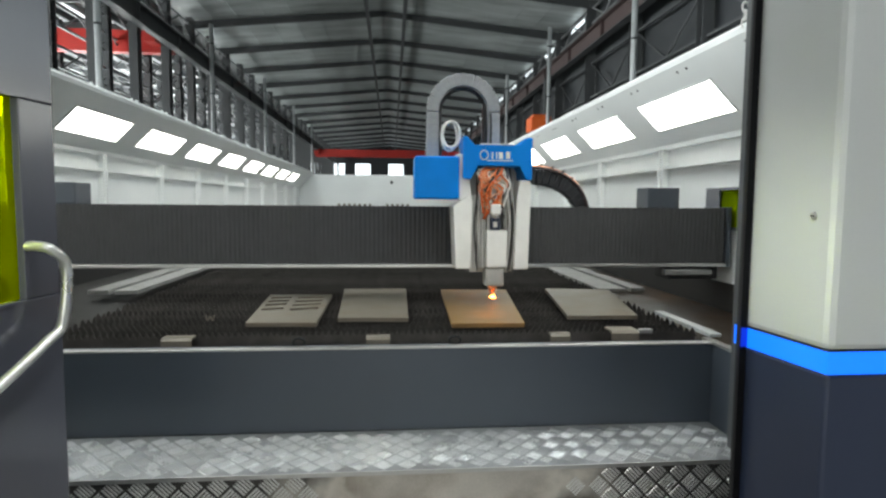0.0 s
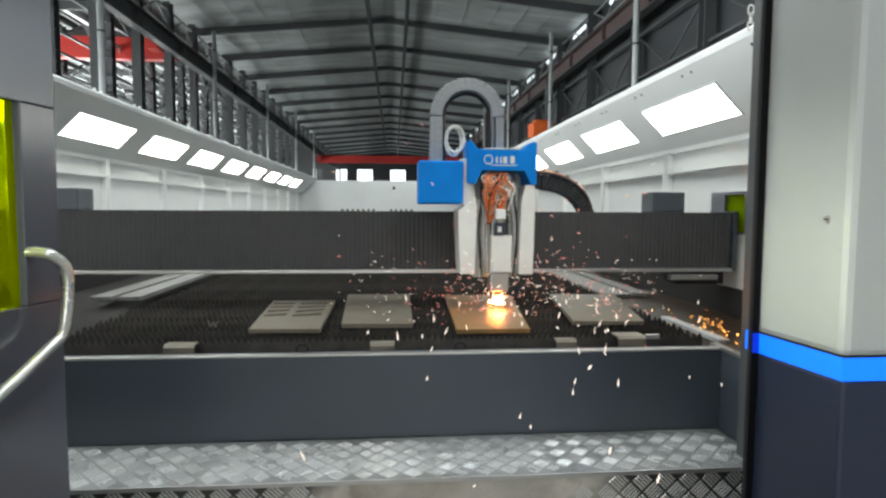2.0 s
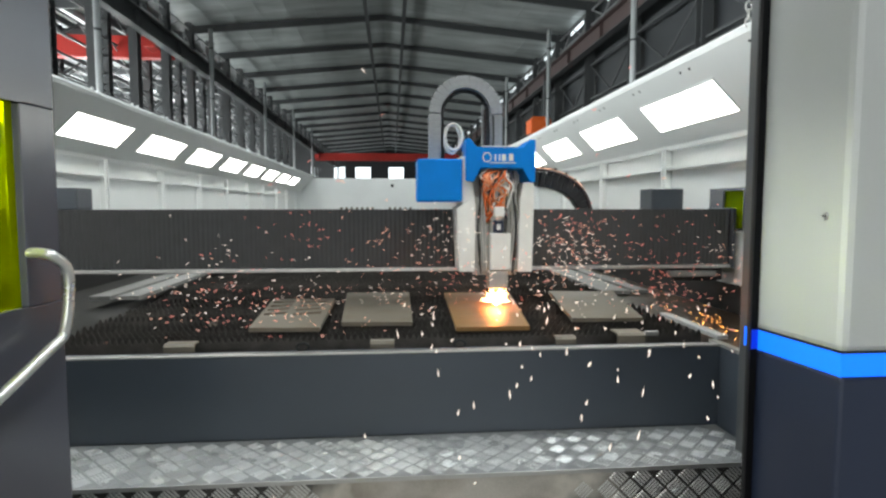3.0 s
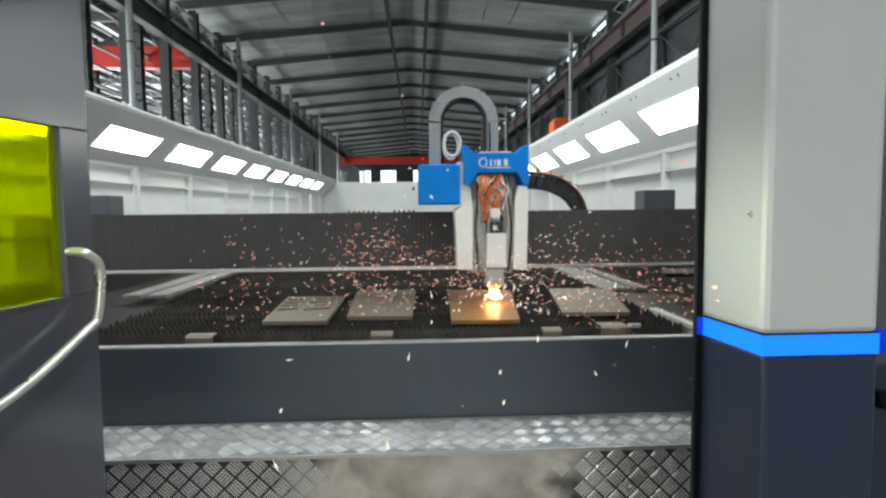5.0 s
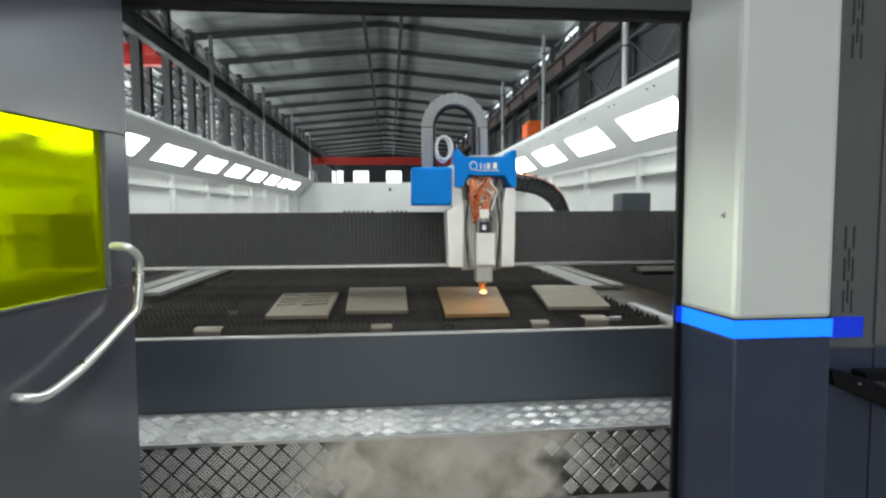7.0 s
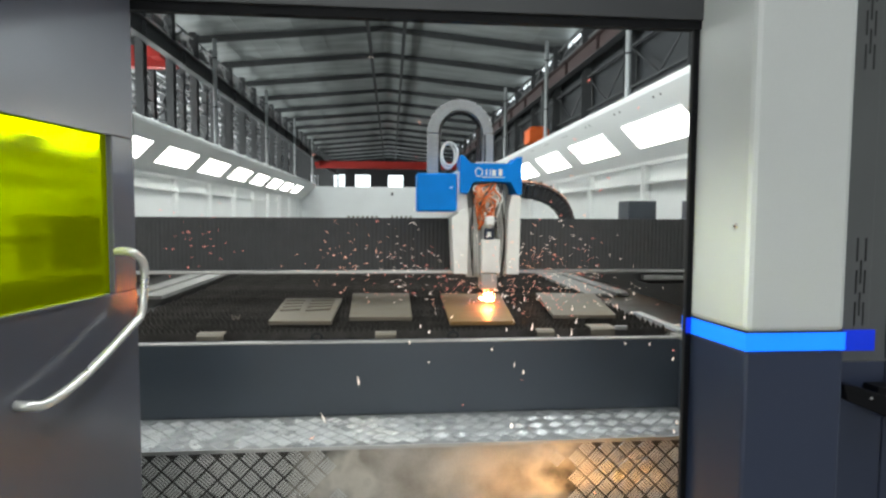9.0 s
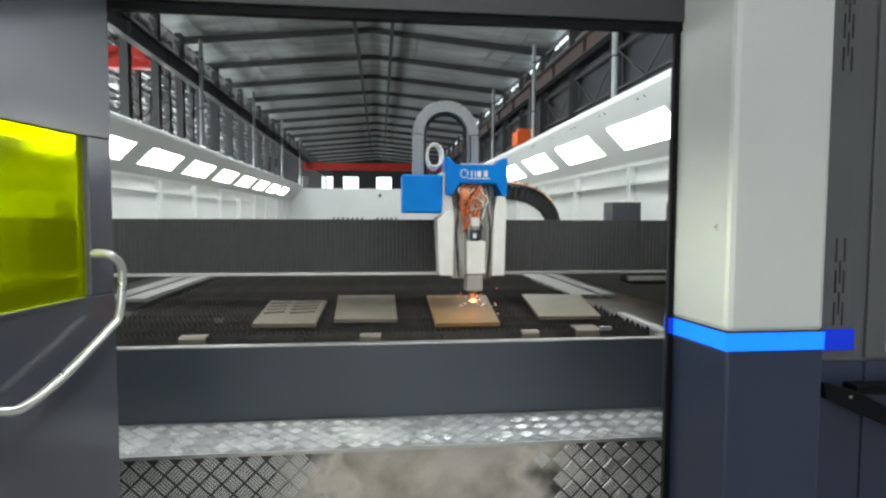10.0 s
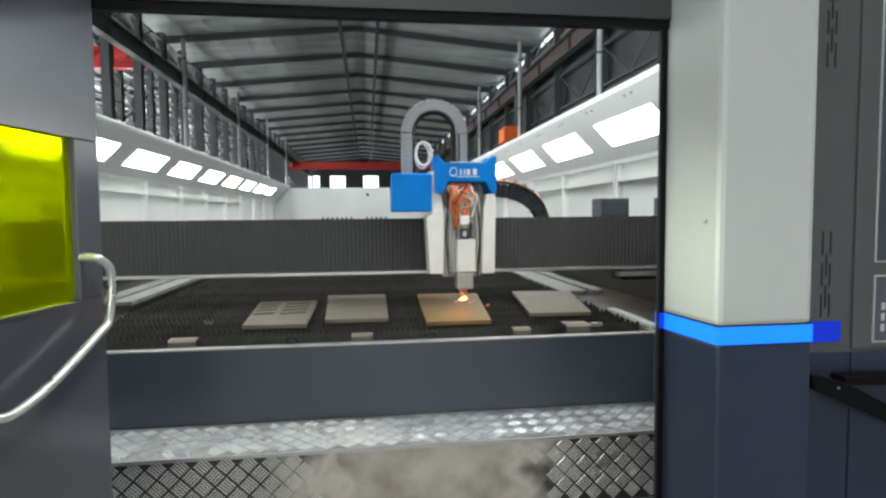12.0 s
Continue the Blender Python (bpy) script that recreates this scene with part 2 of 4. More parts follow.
def tube(points, r, sides=10, bm=None, closed=False):
    """A round tube along a path, smoothed through its points."""
    bm = bm or bmesh.new()
    p = [Vector(c) for c in points]
    n = len(p)
    path = []
    for i in range(n if closed else n - 1):
        a, b = p[i], p[(i + 1) % n]
        pa = p[(i - 1) % n] if closed or i > 0 else a
        pb = p[(i + 2) % n] if closed or i + 2 < n else b
        for k in range(6):
            s = k / 6
            path.append(0.5 * ((2 * a) + (b - pa) * s + (2 * pa - 5 * a + 4 * b - pb) * s * s + (3 * a - pa - 3 * b + pb) * s ** 3))
    if not closed:
        path.append(p[-1])
    rings = []
    ref = Vector((0.31, 0.87, 0.38))
    for i, c in enumerate(path):
        d = (path[(i + 1) % len(path)] if closed or i + 1 < len(path) else c) - (path[i - 1] if closed or i else c)
        d.normalize()
        u = d.cross(ref).normalized()
        v = d.cross(u)
        rings.append([bm.verts.new(c + r * (math.cos(6.28319 * k / sides) * u + math.sin(6.28319 * k / sides) * v)) for k in range(sides)])
    for i in range(len(rings) if closed else len(rings) - 1):
        a, b = rings[i], rings[(i + 1) % len(rings)]
        for k in range(sides):
            f = bm.faces.new((a[k], a[(k + 1) % sides], b[(k + 1) % sides], b[k]))
            f.smooth = True
    if not closed:
        bm.faces.new(rings[0])
        bm.faces.new(rings[-1][::-1])
    bmesh.ops.recalc_face_normals(bm, faces=bm.faces[:])
    return bm


def cone(bm, c, r0, r1, z0, z1, sides=24):
    lo = [bm.verts.new((c[0] + r0 * math.cos(6.28319 * k / sides), c[1] + r0 * math.sin(6.28319 * k / sides), z0)) for k in range(sides)]
    hi = [bm.verts.new((c[0] + r1 * math.cos(6.28319 * k / sides), c[1] + r1 * math.sin(6.28319 * k / sides), z1)) for k in range(sides)]
    bm.faces.new(lo[::-1])
    bm.faces.new(hi)
    for k in range(sides):
        f = bm.faces.new((lo[k], lo[(k + 1) % sides], hi[(k + 1) % sides], hi[k]))
        f.smooth = True
    return bm


def mesh_of(name, bm, mat):
    me = bpy.data.meshes.new(name)
    bm.to_mesh(me)
    bm.free()
    me.materials.append(M[mat])
    return me


def part(name, bm, mat, parent=None, label="", smooth=False):
    """One mesh object, under a thing or part."""
    ob = new(name, mesh_of(name, bm, mat))
    ob.parent = parent
    if label:
        ob["label"] = label
    return ob


def like(name, me, parent, m):
    """Another piece on a shared mesh."""
    ob = new(name, me)
    ob.parent = parent
    ob.matrix_basis = m
    return ob


def thing(name, label, category, group="", m=None):
    ob = new(name)
    ob.empty_display_size = 0.1
    if m is not None:
        ob.matrix_basis = m
    return tagged(ob, label, category, group)


def setting(name, bm, mat, label, category):
    return tagged(part(name, bm, mat), label, category, kind="structure")


# ---- the hall ----
LEFT, RIGHT, FRONT, BACK = -12.0, 11.4, -18.0, 122.0
EAVE, RIDGE, RIDGE_X = 12.45, 13.46, -0.2
setting("floor", boxes((LEFT - 40, RIGHT + 40, FRONT, BACK + 2, -0.2, 0.0)), "floor", "smooth grey epoxy workshop floor", "floor")


def roof_z(x):
    return RIDGE - abs(x - RIDGE_X) * (RIDGE - EAVE) / 11.5


roof = setting("roof", prism([(LEFT - 0.3, roof_z(LEFT) + 0.02), (RIDGE_X, RIDGE), (RIGHT + 0.3, roof_z(RIGHT)), (RIGHT + 0.3, roof_z(RIGHT) + 0.12), (RIDGE_X, RIDGE + 0.12), (LEFT - 0.3, roof_z(LEFT) + 0.14)], "y", FRONT, BACK), "foil", "silvery foil-lined low-pitched metal roof", "roof")
for k in range(23):
    y = -14.6 + 6.16 * k
    rafter = prism([(LEFT, roof_z(LEFT) - 0.45), (RIDGE_X, RIDGE - 0.32), (RIGHT, roof_z(RIGHT) - 0.45), (RIGHT, roof_z(RIGHT) - 0.02), (RIDGE_X, RIDGE - 0.02), (LEFT, roof_z(LEFT) - 0.02)], "y", y - 0.12, y + 0.12)
    part("rafter", rafter, "beam", roof)
for x in (-10.5, -9.0, -7.4, -5.8, -4.2, -2.3, 1.0, 2.8, 4.5, 6.2, 7.8, 9.3):
    part("purlin", boxes((x - 0.012, x + 0.012, FRONT, BACK, roof_z(x) - 0.03, roof_z(x) - 0.01)), "foil", roof)
for x in (-1.15, 1.1):
    part("ridge_tie", boxes((x - 0.11, x + 0.11, FRONT, BACK, roof_z(x) - 0.55, roof_z(x) - 0.3)), "beam", roof)

# assumed skylights, added out of view to light the machine's front
for x in (-5.0, 5.0):
    part("skylight", boxes((x - 1.5, x + 1.5, -13, 9, 12.74, 12.76)), "pane", roof, "assumed glowing roof skylight strip, added out of view")

# side walls: cladding, with light sources added out of view
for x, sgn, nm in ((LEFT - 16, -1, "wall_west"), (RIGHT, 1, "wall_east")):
    w = thing(nm, "grey clad hall wall, light sources added out of view", "wall")
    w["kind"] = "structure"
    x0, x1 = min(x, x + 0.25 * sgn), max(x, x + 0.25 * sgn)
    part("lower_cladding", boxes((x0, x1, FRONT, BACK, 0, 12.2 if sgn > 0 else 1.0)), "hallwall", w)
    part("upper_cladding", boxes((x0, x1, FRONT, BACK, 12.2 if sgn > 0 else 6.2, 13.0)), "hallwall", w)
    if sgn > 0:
        # glowing panels added out of view for the open door to reflect
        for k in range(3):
            part("window_pane", boxes((x - 0.03, x - 0.004, 3.4 + 3.4 * k, 6.6 + 3.4 * k, 4.0, 6.6)), "pane", w, "unseen glowing panel added to brighten the open door")
        for k in range(16):
            a = 18.3 + 6.16 * k
            part("window_pane", boxes((x - 0.03, x - 0.004, a, a + 2.4, 11.95, 12.3)), "pane", w, "bright eave window pane")
# low roof of the neighbouring bay
setting("side_bay_roof", boxes((LEFT - 16, LEFT - 0.3, FRONT, BACK, 12.4, 12.6)), "lattice", "silvery sheet roof of the neighbouring bay", "roof")
side_roof = bpy.data.objects["side_bay_roof"]
for k in range(11):
    part("purlin", boxes((-13.4 - 1.35 * k, -13.2 - 1.35 * k, FRONT, BACK, 12.05, 12.39)), "beam" if k % 3 else "pipe", side_roof)
for k in range(18):
    part("rafter", boxes((LEFT - 16, LEFT - 0.3, 13.9 + 5.1 * k, 14.1 + 5.1 * k, 11.6, 12.04)), "beam", side_roof)

back = thing("wall_north", "grey end wall with bright windows", "wall")
back["kind"] = "structure"
WX = [(-17.5, -14.5), (-12.6, -11.2), (-10.9, -9.6), (-7.4, -4.2), (-0.4, 2.8), (6.6, 9.8)]
edges = [LEFT - 16] + [e for w in WX for e in w] + [RIGHT + 0.2]
for i in range(0, len(edges), 2):
    part("cladding", boxes((edges[i], edges[i + 1], BACK, BACK + 0.3, 4.0, 9.8)), "hallwall", back)
part("cladding", boxes((LEFT - 16, RIGHT + 0.2, BACK, BACK + 0.3, 9.8, 14.0)), "hallwall", back)
part("cladding", boxes((LEFT - 16, RIGHT + 0.2, BACK, BACK + 0.3, 0, 4.0)), "hallwall", back)
for a, b in WX:
    part("window_pane", boxes((a, b, BACK + 0.1, BACK + 0.14, 4.0, 9.8)), "pane", back, "bright daylit window pane")
# unseen front wall; its opening is added to let light in
front = thing("wall_south", "unseen grey end wall with an opening added for light", "wall")
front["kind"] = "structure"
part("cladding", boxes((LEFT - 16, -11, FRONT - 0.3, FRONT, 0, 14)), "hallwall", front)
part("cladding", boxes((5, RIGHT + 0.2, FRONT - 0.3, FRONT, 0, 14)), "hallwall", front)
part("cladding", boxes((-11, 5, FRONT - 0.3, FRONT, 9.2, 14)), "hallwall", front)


def column(h):
    c = thing("steel_column", "dark painted steel I-section hall column", "column", "hall columns")
    part("flange", boxes((-0.2, 0.2, -0.22, -0.19, 0, h)), "beam", c)
    part("flange", boxes((-0.2, 0.2, 0.19, 0.22, 0, h)), "beam", c)
    part("web", boxes((-0.012, 0.012, -0.19, 0.19, 0, h)), "beam", c)
    part("base_plate", boxes((-0.3, 0.3, -0.3, 0.3, 0, 0.03)), "beam", c)
    return c


proto = column(12.3)
proto.matrix_basis = pose(-11.6, 10.8, 0)
for k in range(1, 29):
    copy_thing(proto, pose(-11.6, 10.8 + 3.8 * k, 0))
for k in range(0, 19):
    copy_thing(proto, pose(11.0, 10.9 + 5.8 * k, 0))
for k in range(0, 18):
    copy_thing(proto, pose(-14.4, 14.0 + 5.1 * k, 0))
for k in range(0, 18):
    copy_thing(proto, pose(-19.5, 14.0 + 5.1 * k, 0))

pipe_proto = None
for x, ys in ((-10.6, (20.4, 34.3, 49.2, 63.9, 78.5)), (9.9, (20.0, 32.6, 45.7, 58.7))):
    for y in ys:
        if pipe_proto is None:
            pipe_proto = thing("downpipe", "pale galvanised rainwater downpipe beside a column", "downpipe", "downpipes", pose(x, y, 0))
            part("pipe", cone(bmesh.new(), (0, 0), 0.12, 0.12, 0.0, 12.2), "pipe", pipe_proto)
            for z in (2.0, 5.0, 8.0, 11.0):
                part("bracket", cone(bmesh.new(), (0, 0), 0.14, 0.14, z, z + 0.08), "beam", pipe_proto)
        else:
            copy_thing(pipe_proto, pose(x, y, 0))

# crane runway girders along both column rows
for x, mt in ((-11.0, "beam"), (10.4, "runway")):
    g = thing("crane_runway", "dark steel crane runway girder on the columns", "girder", "runway girders")
    part("top_flange", boxes((x - 0.25, x + 0.25, 5, 118, 10.2, 10.25)), mt, g)
    part("bottom_flange", boxes((x - 0.2, x + 0.2, 5, 118, 9.4, 9.45)), "beam", g)
    part("web", boxes((x - 0.02, x + 0.02, 5, 118, 9.45, 10.2)), mt, g)
    part("rail", boxes((x - 0.05, x + 0.05, 5, 118, 10.25, 10.36)), "beam", g)
    for k in range(22):
        part("stiffener", boxes((x - 0.18, x + 0.18, 9.4 + 5.1 * k, 9.45 + 5.1 * k, 9.45, 10.2)), mt, g)


def lattice(x, y0, y1, z0, z1, n, mt="lattice"):
    t = thing("bracing_truss", "pale galvanised lattice bracing between the columns", "truss", "bracing trusses")
    part("chord", boxes((x - 0.05, x + 0.05, y0, y1, z0 - 0.05, z0 + 0.05)), mt, t)
    part("chord", boxes((x - 0.05, x + 0.05, y0, y1, z1 - 0.05, z1 + 0.05)), mt, t)
    for k in range(n):
        a, b = y0 + (y1 - y0) * k / n, y0 + (y1 - y0) * (k + 1) / n
        p, q2 = ((x, a, z0), (x, b, z1)) if k % 2 else ((x, a, z1), (x, b, z0))
        part("diagonal", tube([p, q2], 0.045, 5), mt, t)
    return t


for x in (-14.4, -19.5):
    for z in (4.2, 5.8, 7.4, 9.2, 11.0):
        lattice(x, 13.8, 98, z, z + 0.9, 52)
lattice(-11.6, 10.8, 116, 11.0, 11.9, 60)
lattice(11.0, 10.9, 114, 11.1, 11.9, 60)
lattice(11.0, 10.9, 114, 7.2, 9.0, 36, "beam")
lattice(11.1, 10.9, 114, 5.6, 7.0, 50, "beam")


def crane(y, x0, x1, z, mat, label):
    c = thing("overhead_crane", label, "crane", "overhead cranes")
    part("bridge_girder", soft_box(x0, x1, y - 0.3, y + 0.3, z, z + 1.15, 0.02), mat, c)
    part("end_carriage", soft_box(x0, x0 + 0.6, y - 1.4, y + 1.4, z + 0.3, z + 0.9, 0.02), mat, c)
    part("end_carriage", soft_box(x1 - 0.6, x1, y - 1.4, y + 1.4, z + 0.3, z + 0.9, 0.02), mat, c)
    return c


crane(88, -11.3, 10.7, 8.5, "red", "red painted overhead crane girder spanning the hall")
crane(30.8, -27.5, -12.0, 9.5, "red", "red painted overhead crane girder in the next bay")
hoist = thing("crane_hoist", "orange painted crane hoist hanging from the runway", "hoist")
part("hanger", boxes((9.95, 10.35, 33.7, 34.1, 6.9, 9.42)), "beam", hoist)
part("housing", soft_box(9.0, 10.3, 33.2, 34.6, 6.05, 6.95, 0.08), "cranebeam", hoist)
part("drum", soft_box(9.2, 10.1, 33.5, 34.3, 6.95, 7.12, 0.05), "cranebeam", hoist)

# ---- the machine's enclosure ----
END = 16.8


def enclosure_side(s, first, name):
    w = thing(name, "white sheet-metal enclosure wall with ribs and a leaning lamp hood", "machine wall", "enclosure walls")

    def bx(x0, x1, y0, y1, z0, z1):
        return boxes((min(s * x0, s * x1), max(s * x0, s * x1), y0, y1, z0, z1))

    part("lower_panel", bx(2.72, 2.78, -0.9, END, 0.0, 0.9), "soot", w, "dark grey lower panel")
    part("wall_panel", bx(2.72, 2.78, -0.9, END, 0.9, 1.96), "white", w)
    hood = prism([(s * 2.74, 1.94), (s * 2.715, 1.955), (s * 2.262, 2.408), (s * 2.25, 2.44), (s * 2.29, 2.47), (s * 2.33, 2.43), (s * 2.78, 1.98)], "y", -0.9, END)
    part("hood", hood, "white", w)
    part("rail", bx(2.672, 2.72, -0.9, END, 1.758, 1.785), "white", w)
    part("hood_lip", bx(2.682, 2.70, -0.9, END, 1.925, 1.966), "white", w)
    part("rail", bx(2.69, 2.72, -0.9, END, 1.27, 1.30), "white", w)
    rib = boxes(*[(min(s * 2.664, s * 2.72), max(s * 2.664, s * 2.72), a, b, 0.9, 1.94) for a, b in ((-0.055, -0.018), (0.018, 0.055))])
    box(rib, min(s * 2.69, s * 2.72), max(s * 2.69, s * 2.72), -0.018, 0.018, 0.9, 1.94)
    rib = mesh_of("rib", rib, "white")
    for k in range(11):
        like("rib", rib, w, pose(0, 0.66 + 1.5 * k, 0))
    # lamps lie on the hood's inner slope
    n = Vector((-s, 0, -1)).normalized()
    up = Vector((-s, 0, 1)).normalized()
    mid = Vector((s * 2.494, 0, 2.1775))
    lamp = bmesh.new()
    m = Matrix((( n.x, 0, up.x, mid.x), (n.y, 1, up.y, 0), (n.z, 0, up.z, mid.z), (0, 0, 0, 1)))
    box(lamp, -0.002, 0.006, 0, 1.107, -0.134, 0.134, m)
    bmesh.ops.recalc_face_normals(lamp, faces=lamp.faces[:])
    lamp = mesh_of("lamp_panel", lamp, "lamp")
    edge = bmesh.new()
    for y0, y1, z0, z1 in ((-0.016, 0.0, -0.15, 0.15), (1.107, 1.123, -0.15, 0.15), (0, 1.107, 0.134, 0.15), (0, 1.107, -0.15, -0.134)):
        box(edge, -0.002, 0.009, y0, y1, z0, z1, m)
    bmesh.ops.recalc_face_normals(edge, faces=edge.faces[:])
    edge = mesh_of("lamp_frame", edge, "white")
    for k in range(10):
        y = first + 1.583 * k
        if y + 1.1 < END:
            p = like("lamp_panel", lamp, w, pose(0, y, 0))
            p["label"] = "glowing white LED panel"
            like("lamp_frame", edge, p, pose(0, 0, 0))
    if s > 0:
        hole = bmesh.new()
        top = Matrix(((n.x, 0, up.x, s * 2.30), (n.y, 1, up.y, 0), (n.z, 0, up.z, 2.37), (0, 0, 0, 1)))
        cone(hole, (0, 0), 0.011, 0.010, -0.002, 0.003, 10)
        hole.transform(top @ Matrix.Rotation(math.pi / 2, 4, "Y"))
        bolt = mesh_of("bolt", hole, "black")
    else:
        bolt = mesh_of("bolt", cone(bmesh.new(), (s * 2.275, 0), 0.016, 0.012, 2.46, 2.482, 10), "white")
    for k in range(36):
        like("bolt", bolt, w, pose(0, -0.5 + 0.78 * (k // 2) + 0.12 * (k % 2), 0))
    return w


east = enclosure_side(1, 0.929 - 1.583, "enclosure_wall_east")
west = enclosure_side(-1, 0.929 + 1.679 - 3.166, "enclosure_wall_west")
endw = thing("enclosure_end_wall", "white sheet-metal end wall of the machine enclosure", "machine wall")
part("panel", boxes((-2.78, 0.33, END, END + 0.06, 0, 2.39)), "white", endw)
part("panel", boxes((0.345, 2.78, END, END + 0.06, 0, 2.39)), "white", endw)
part("post", boxes((0.29, 0.385, END - 0.03, END, 0, 2.39)), "white", endw)
part("latch", soft_box(0.28, 0.36, END - 0.06, END - 0.03, 2.1, 2.2, 0.01), "black", endw, "black latch")

shackle = thing("lifting_shackle", "small steel chain links hanging on the hood corner", "shackle")
for k in range(3):
    pts = [(0.018 * math.cos(a), 0.0, 0.028 * math.sin(a)) for a in [6.28319 * j / 8 for j in range(8)]]
    ob = part("chain_link", tube(pts, 0.005, 6, closed=True), "steel", shackle)
    ob.matrix_basis = pose(2.262, 0.36, 2.455 + 0.042 * k, 0, 0, 70 * (k % 2))

# yellow window in the east wall, in a dark frame
yw = thing("side_window", "small yellow acrylic viewing window with a dark frame", "window")
part("pane", boxes((2.700, 2.706, 1.02, 1.26, 1.30, 1.56)), "yellow", yw)
part("window_frame", boxes((2.69, 2.718, 1.0, 1.02, 1.28, 1.58), (2.69, 2.718, 1.26, 1.44, 1.28, 1.58), (2.69, 2.718, 1.02, 1.26, 1.56, 1.58), (2.69, 2.718, 1.02, 1.26, 1.28, 1.30)), "door_grey", yw)

# ---- the bed ----
bed = thing("cutting_bed", "dark sooty laser cutting bed with saw-toothed slats", "cutting bed")
part("front_beam", soft_box(-1.95, 1.95, 0.0, 0.1, 0.35, 0.751, 0.004), "graphite", bed, "dark grey front beam")
part("top_strip", soft_box(-1.95, 1.95, -0.004, 0.04, 0.7515, 0.762, 0.003), "steel", bed, "pale worn metal edge strip")
part("side_panel", boxes((1.95, 1.98, -1.0, 0.1, 0.0, 0.75)), "graphite", bed)
part("side_panel", boxes((-1.98, -1.95, -1.0, 0.1, 0.0, 0.75)), "graphite", bed)
part("side_edge", boxes((1.945, 1.985, -1.0, 0.1, 0.75, 0.765)), "steel", bed)
part("inner_tray", boxes((-2.7, 2.7, 0.1, END, 0.30, 0.32)), "soot", bed, "sooty scrap tray")
part("side_plate", boxes((1.98, 2.70, 0.1, 10, 0.66, 0.70)), "rust", bed, "brown rusty side plate")
part("side_plate", boxes((-2.70, -1.38, 0.1, 10, 0.60, 0.64)), "soot", bed)
part("guide_rail", boxes((-2.085, -1.925, 2.04, 12, 0.71, 0.74)), "rail", bed, "pale machined guide rail")
part("guide_rail", boxes((-1.87, -1.70, 2.03, 12, 0.71, 0.74)), "rail", bed, "pale machined guide rail")
part("guide_rail", boxes((2.08, 2.32, 1.98, 12, 0.71, 0.74)), "rail", bed, "pale machined guide rail")
part("guide_rail", boxes((2.375, 2.495, 2.01, 12, 0.71, 0.74)), "rail", bed, "pale machined guide rail")
part("guide_strip", soft_box(1.985, 2.045, 0.09, 0.74, 0.762, 0.785, 0.004), "offwhite", bed, "pale machined guide strip")


def slat_mesh():
    x, pts = -1.40, [(-1.40, 0.62)]
    while x < 1.94:
        pts += [(x, 0.768), (x + 0.011, 0.790), (x + 0.015, 0.790), (x + 0.026, 0.768)]
        x += 0.032
    pts.append((pts[-1][0], 0.62))
    bm = bmesh.new()
    lo = [bm.verts.new((p[0], 0, p[1])) for p in pts]
    hi = [bm.verts.new((p[0], 0.004, p[1])) for p in pts]
    # teeth and web as quads down to the base line
    bl, bh = [bm.verts.new((p[0], 0, 0.62)) for p in pts[1:-1]], [bm.verts.new((p[0], 0.004, 0.62)) for p in pts[1:-1]]
    for i in range(len(bl) - 1):
        bm.faces.new((bl[i], bl[i + 1], lo[i + 2], lo[i + 1]))
        bm.faces.new((bh[i + 1], bh[i], hi[i + 1], hi[i + 2]))
        bm.faces.new((lo[i + 1], lo[i + 2], hi[i + 2], hi[i + 1]))
    for v in (lo[0], lo[-1], hi[0], hi[-1]):
        bm.verts.remove(v)
    return mesh_of("slat", bm, "slat")


SLAT = slat_mesh()
for k in range(44):
    like("slat", SLAT, bed, pose(random.uniform(-0.02, 0.02), 0.215 + 0.095 * k, random.uniform(-0.004, 0.002)))
for x0, x1, y, z, d in ((-0.785, -0.64, 0.105, 0.79, 0.075), (0.2, 0.32, 0.105, 0.785, 0.06), (1.14, 1.245, 0.112, 0.788, 0.055), (1.46, 1.606, 0.102, 0.802, 0.11)):
    bracket = prism([(y, 0.66), (y, z - 0.012), (y + 0.014, z), (y + d, z), (y + d, z - 0.007), (y + 0.016, z - 0.009), (y + 0.009, z - 0.018), (y + 0.009, 0.66)], "x", x0, x1, 0.0012)
    part("slat_clamp", bracket, "plate", bed, "small bent steel slat bracket")
part("stop_bar", soft_box(1.625, 1.70, 0.15, 0.165, 0.776, 0.80, 0.003), "steel", bed, "short bright steel stop bar")
for x in (-0.12, 0.64):
    part("eye_bolt", tube([(x + 0.028 * math.cos(a), 0.06, 0.775 + 0.02 * math.sin(a)) for a in [6.28319 * k / 8 for k in range(8)]], 0.006, 6, closed=True), "black", bed, "small black lifting eye")


bends = [(-0.024, 0.03), (-0.014, 0.0), (0.0, 0.022), (0.014, 0.0), (0.024, 0.03)]
part("bent_clip", tube([(-0.68 + x, 0.53, 0.792 + z) for x, z in bends], 0.0045, 6), "plate", bed, "small bright bent wire clip")

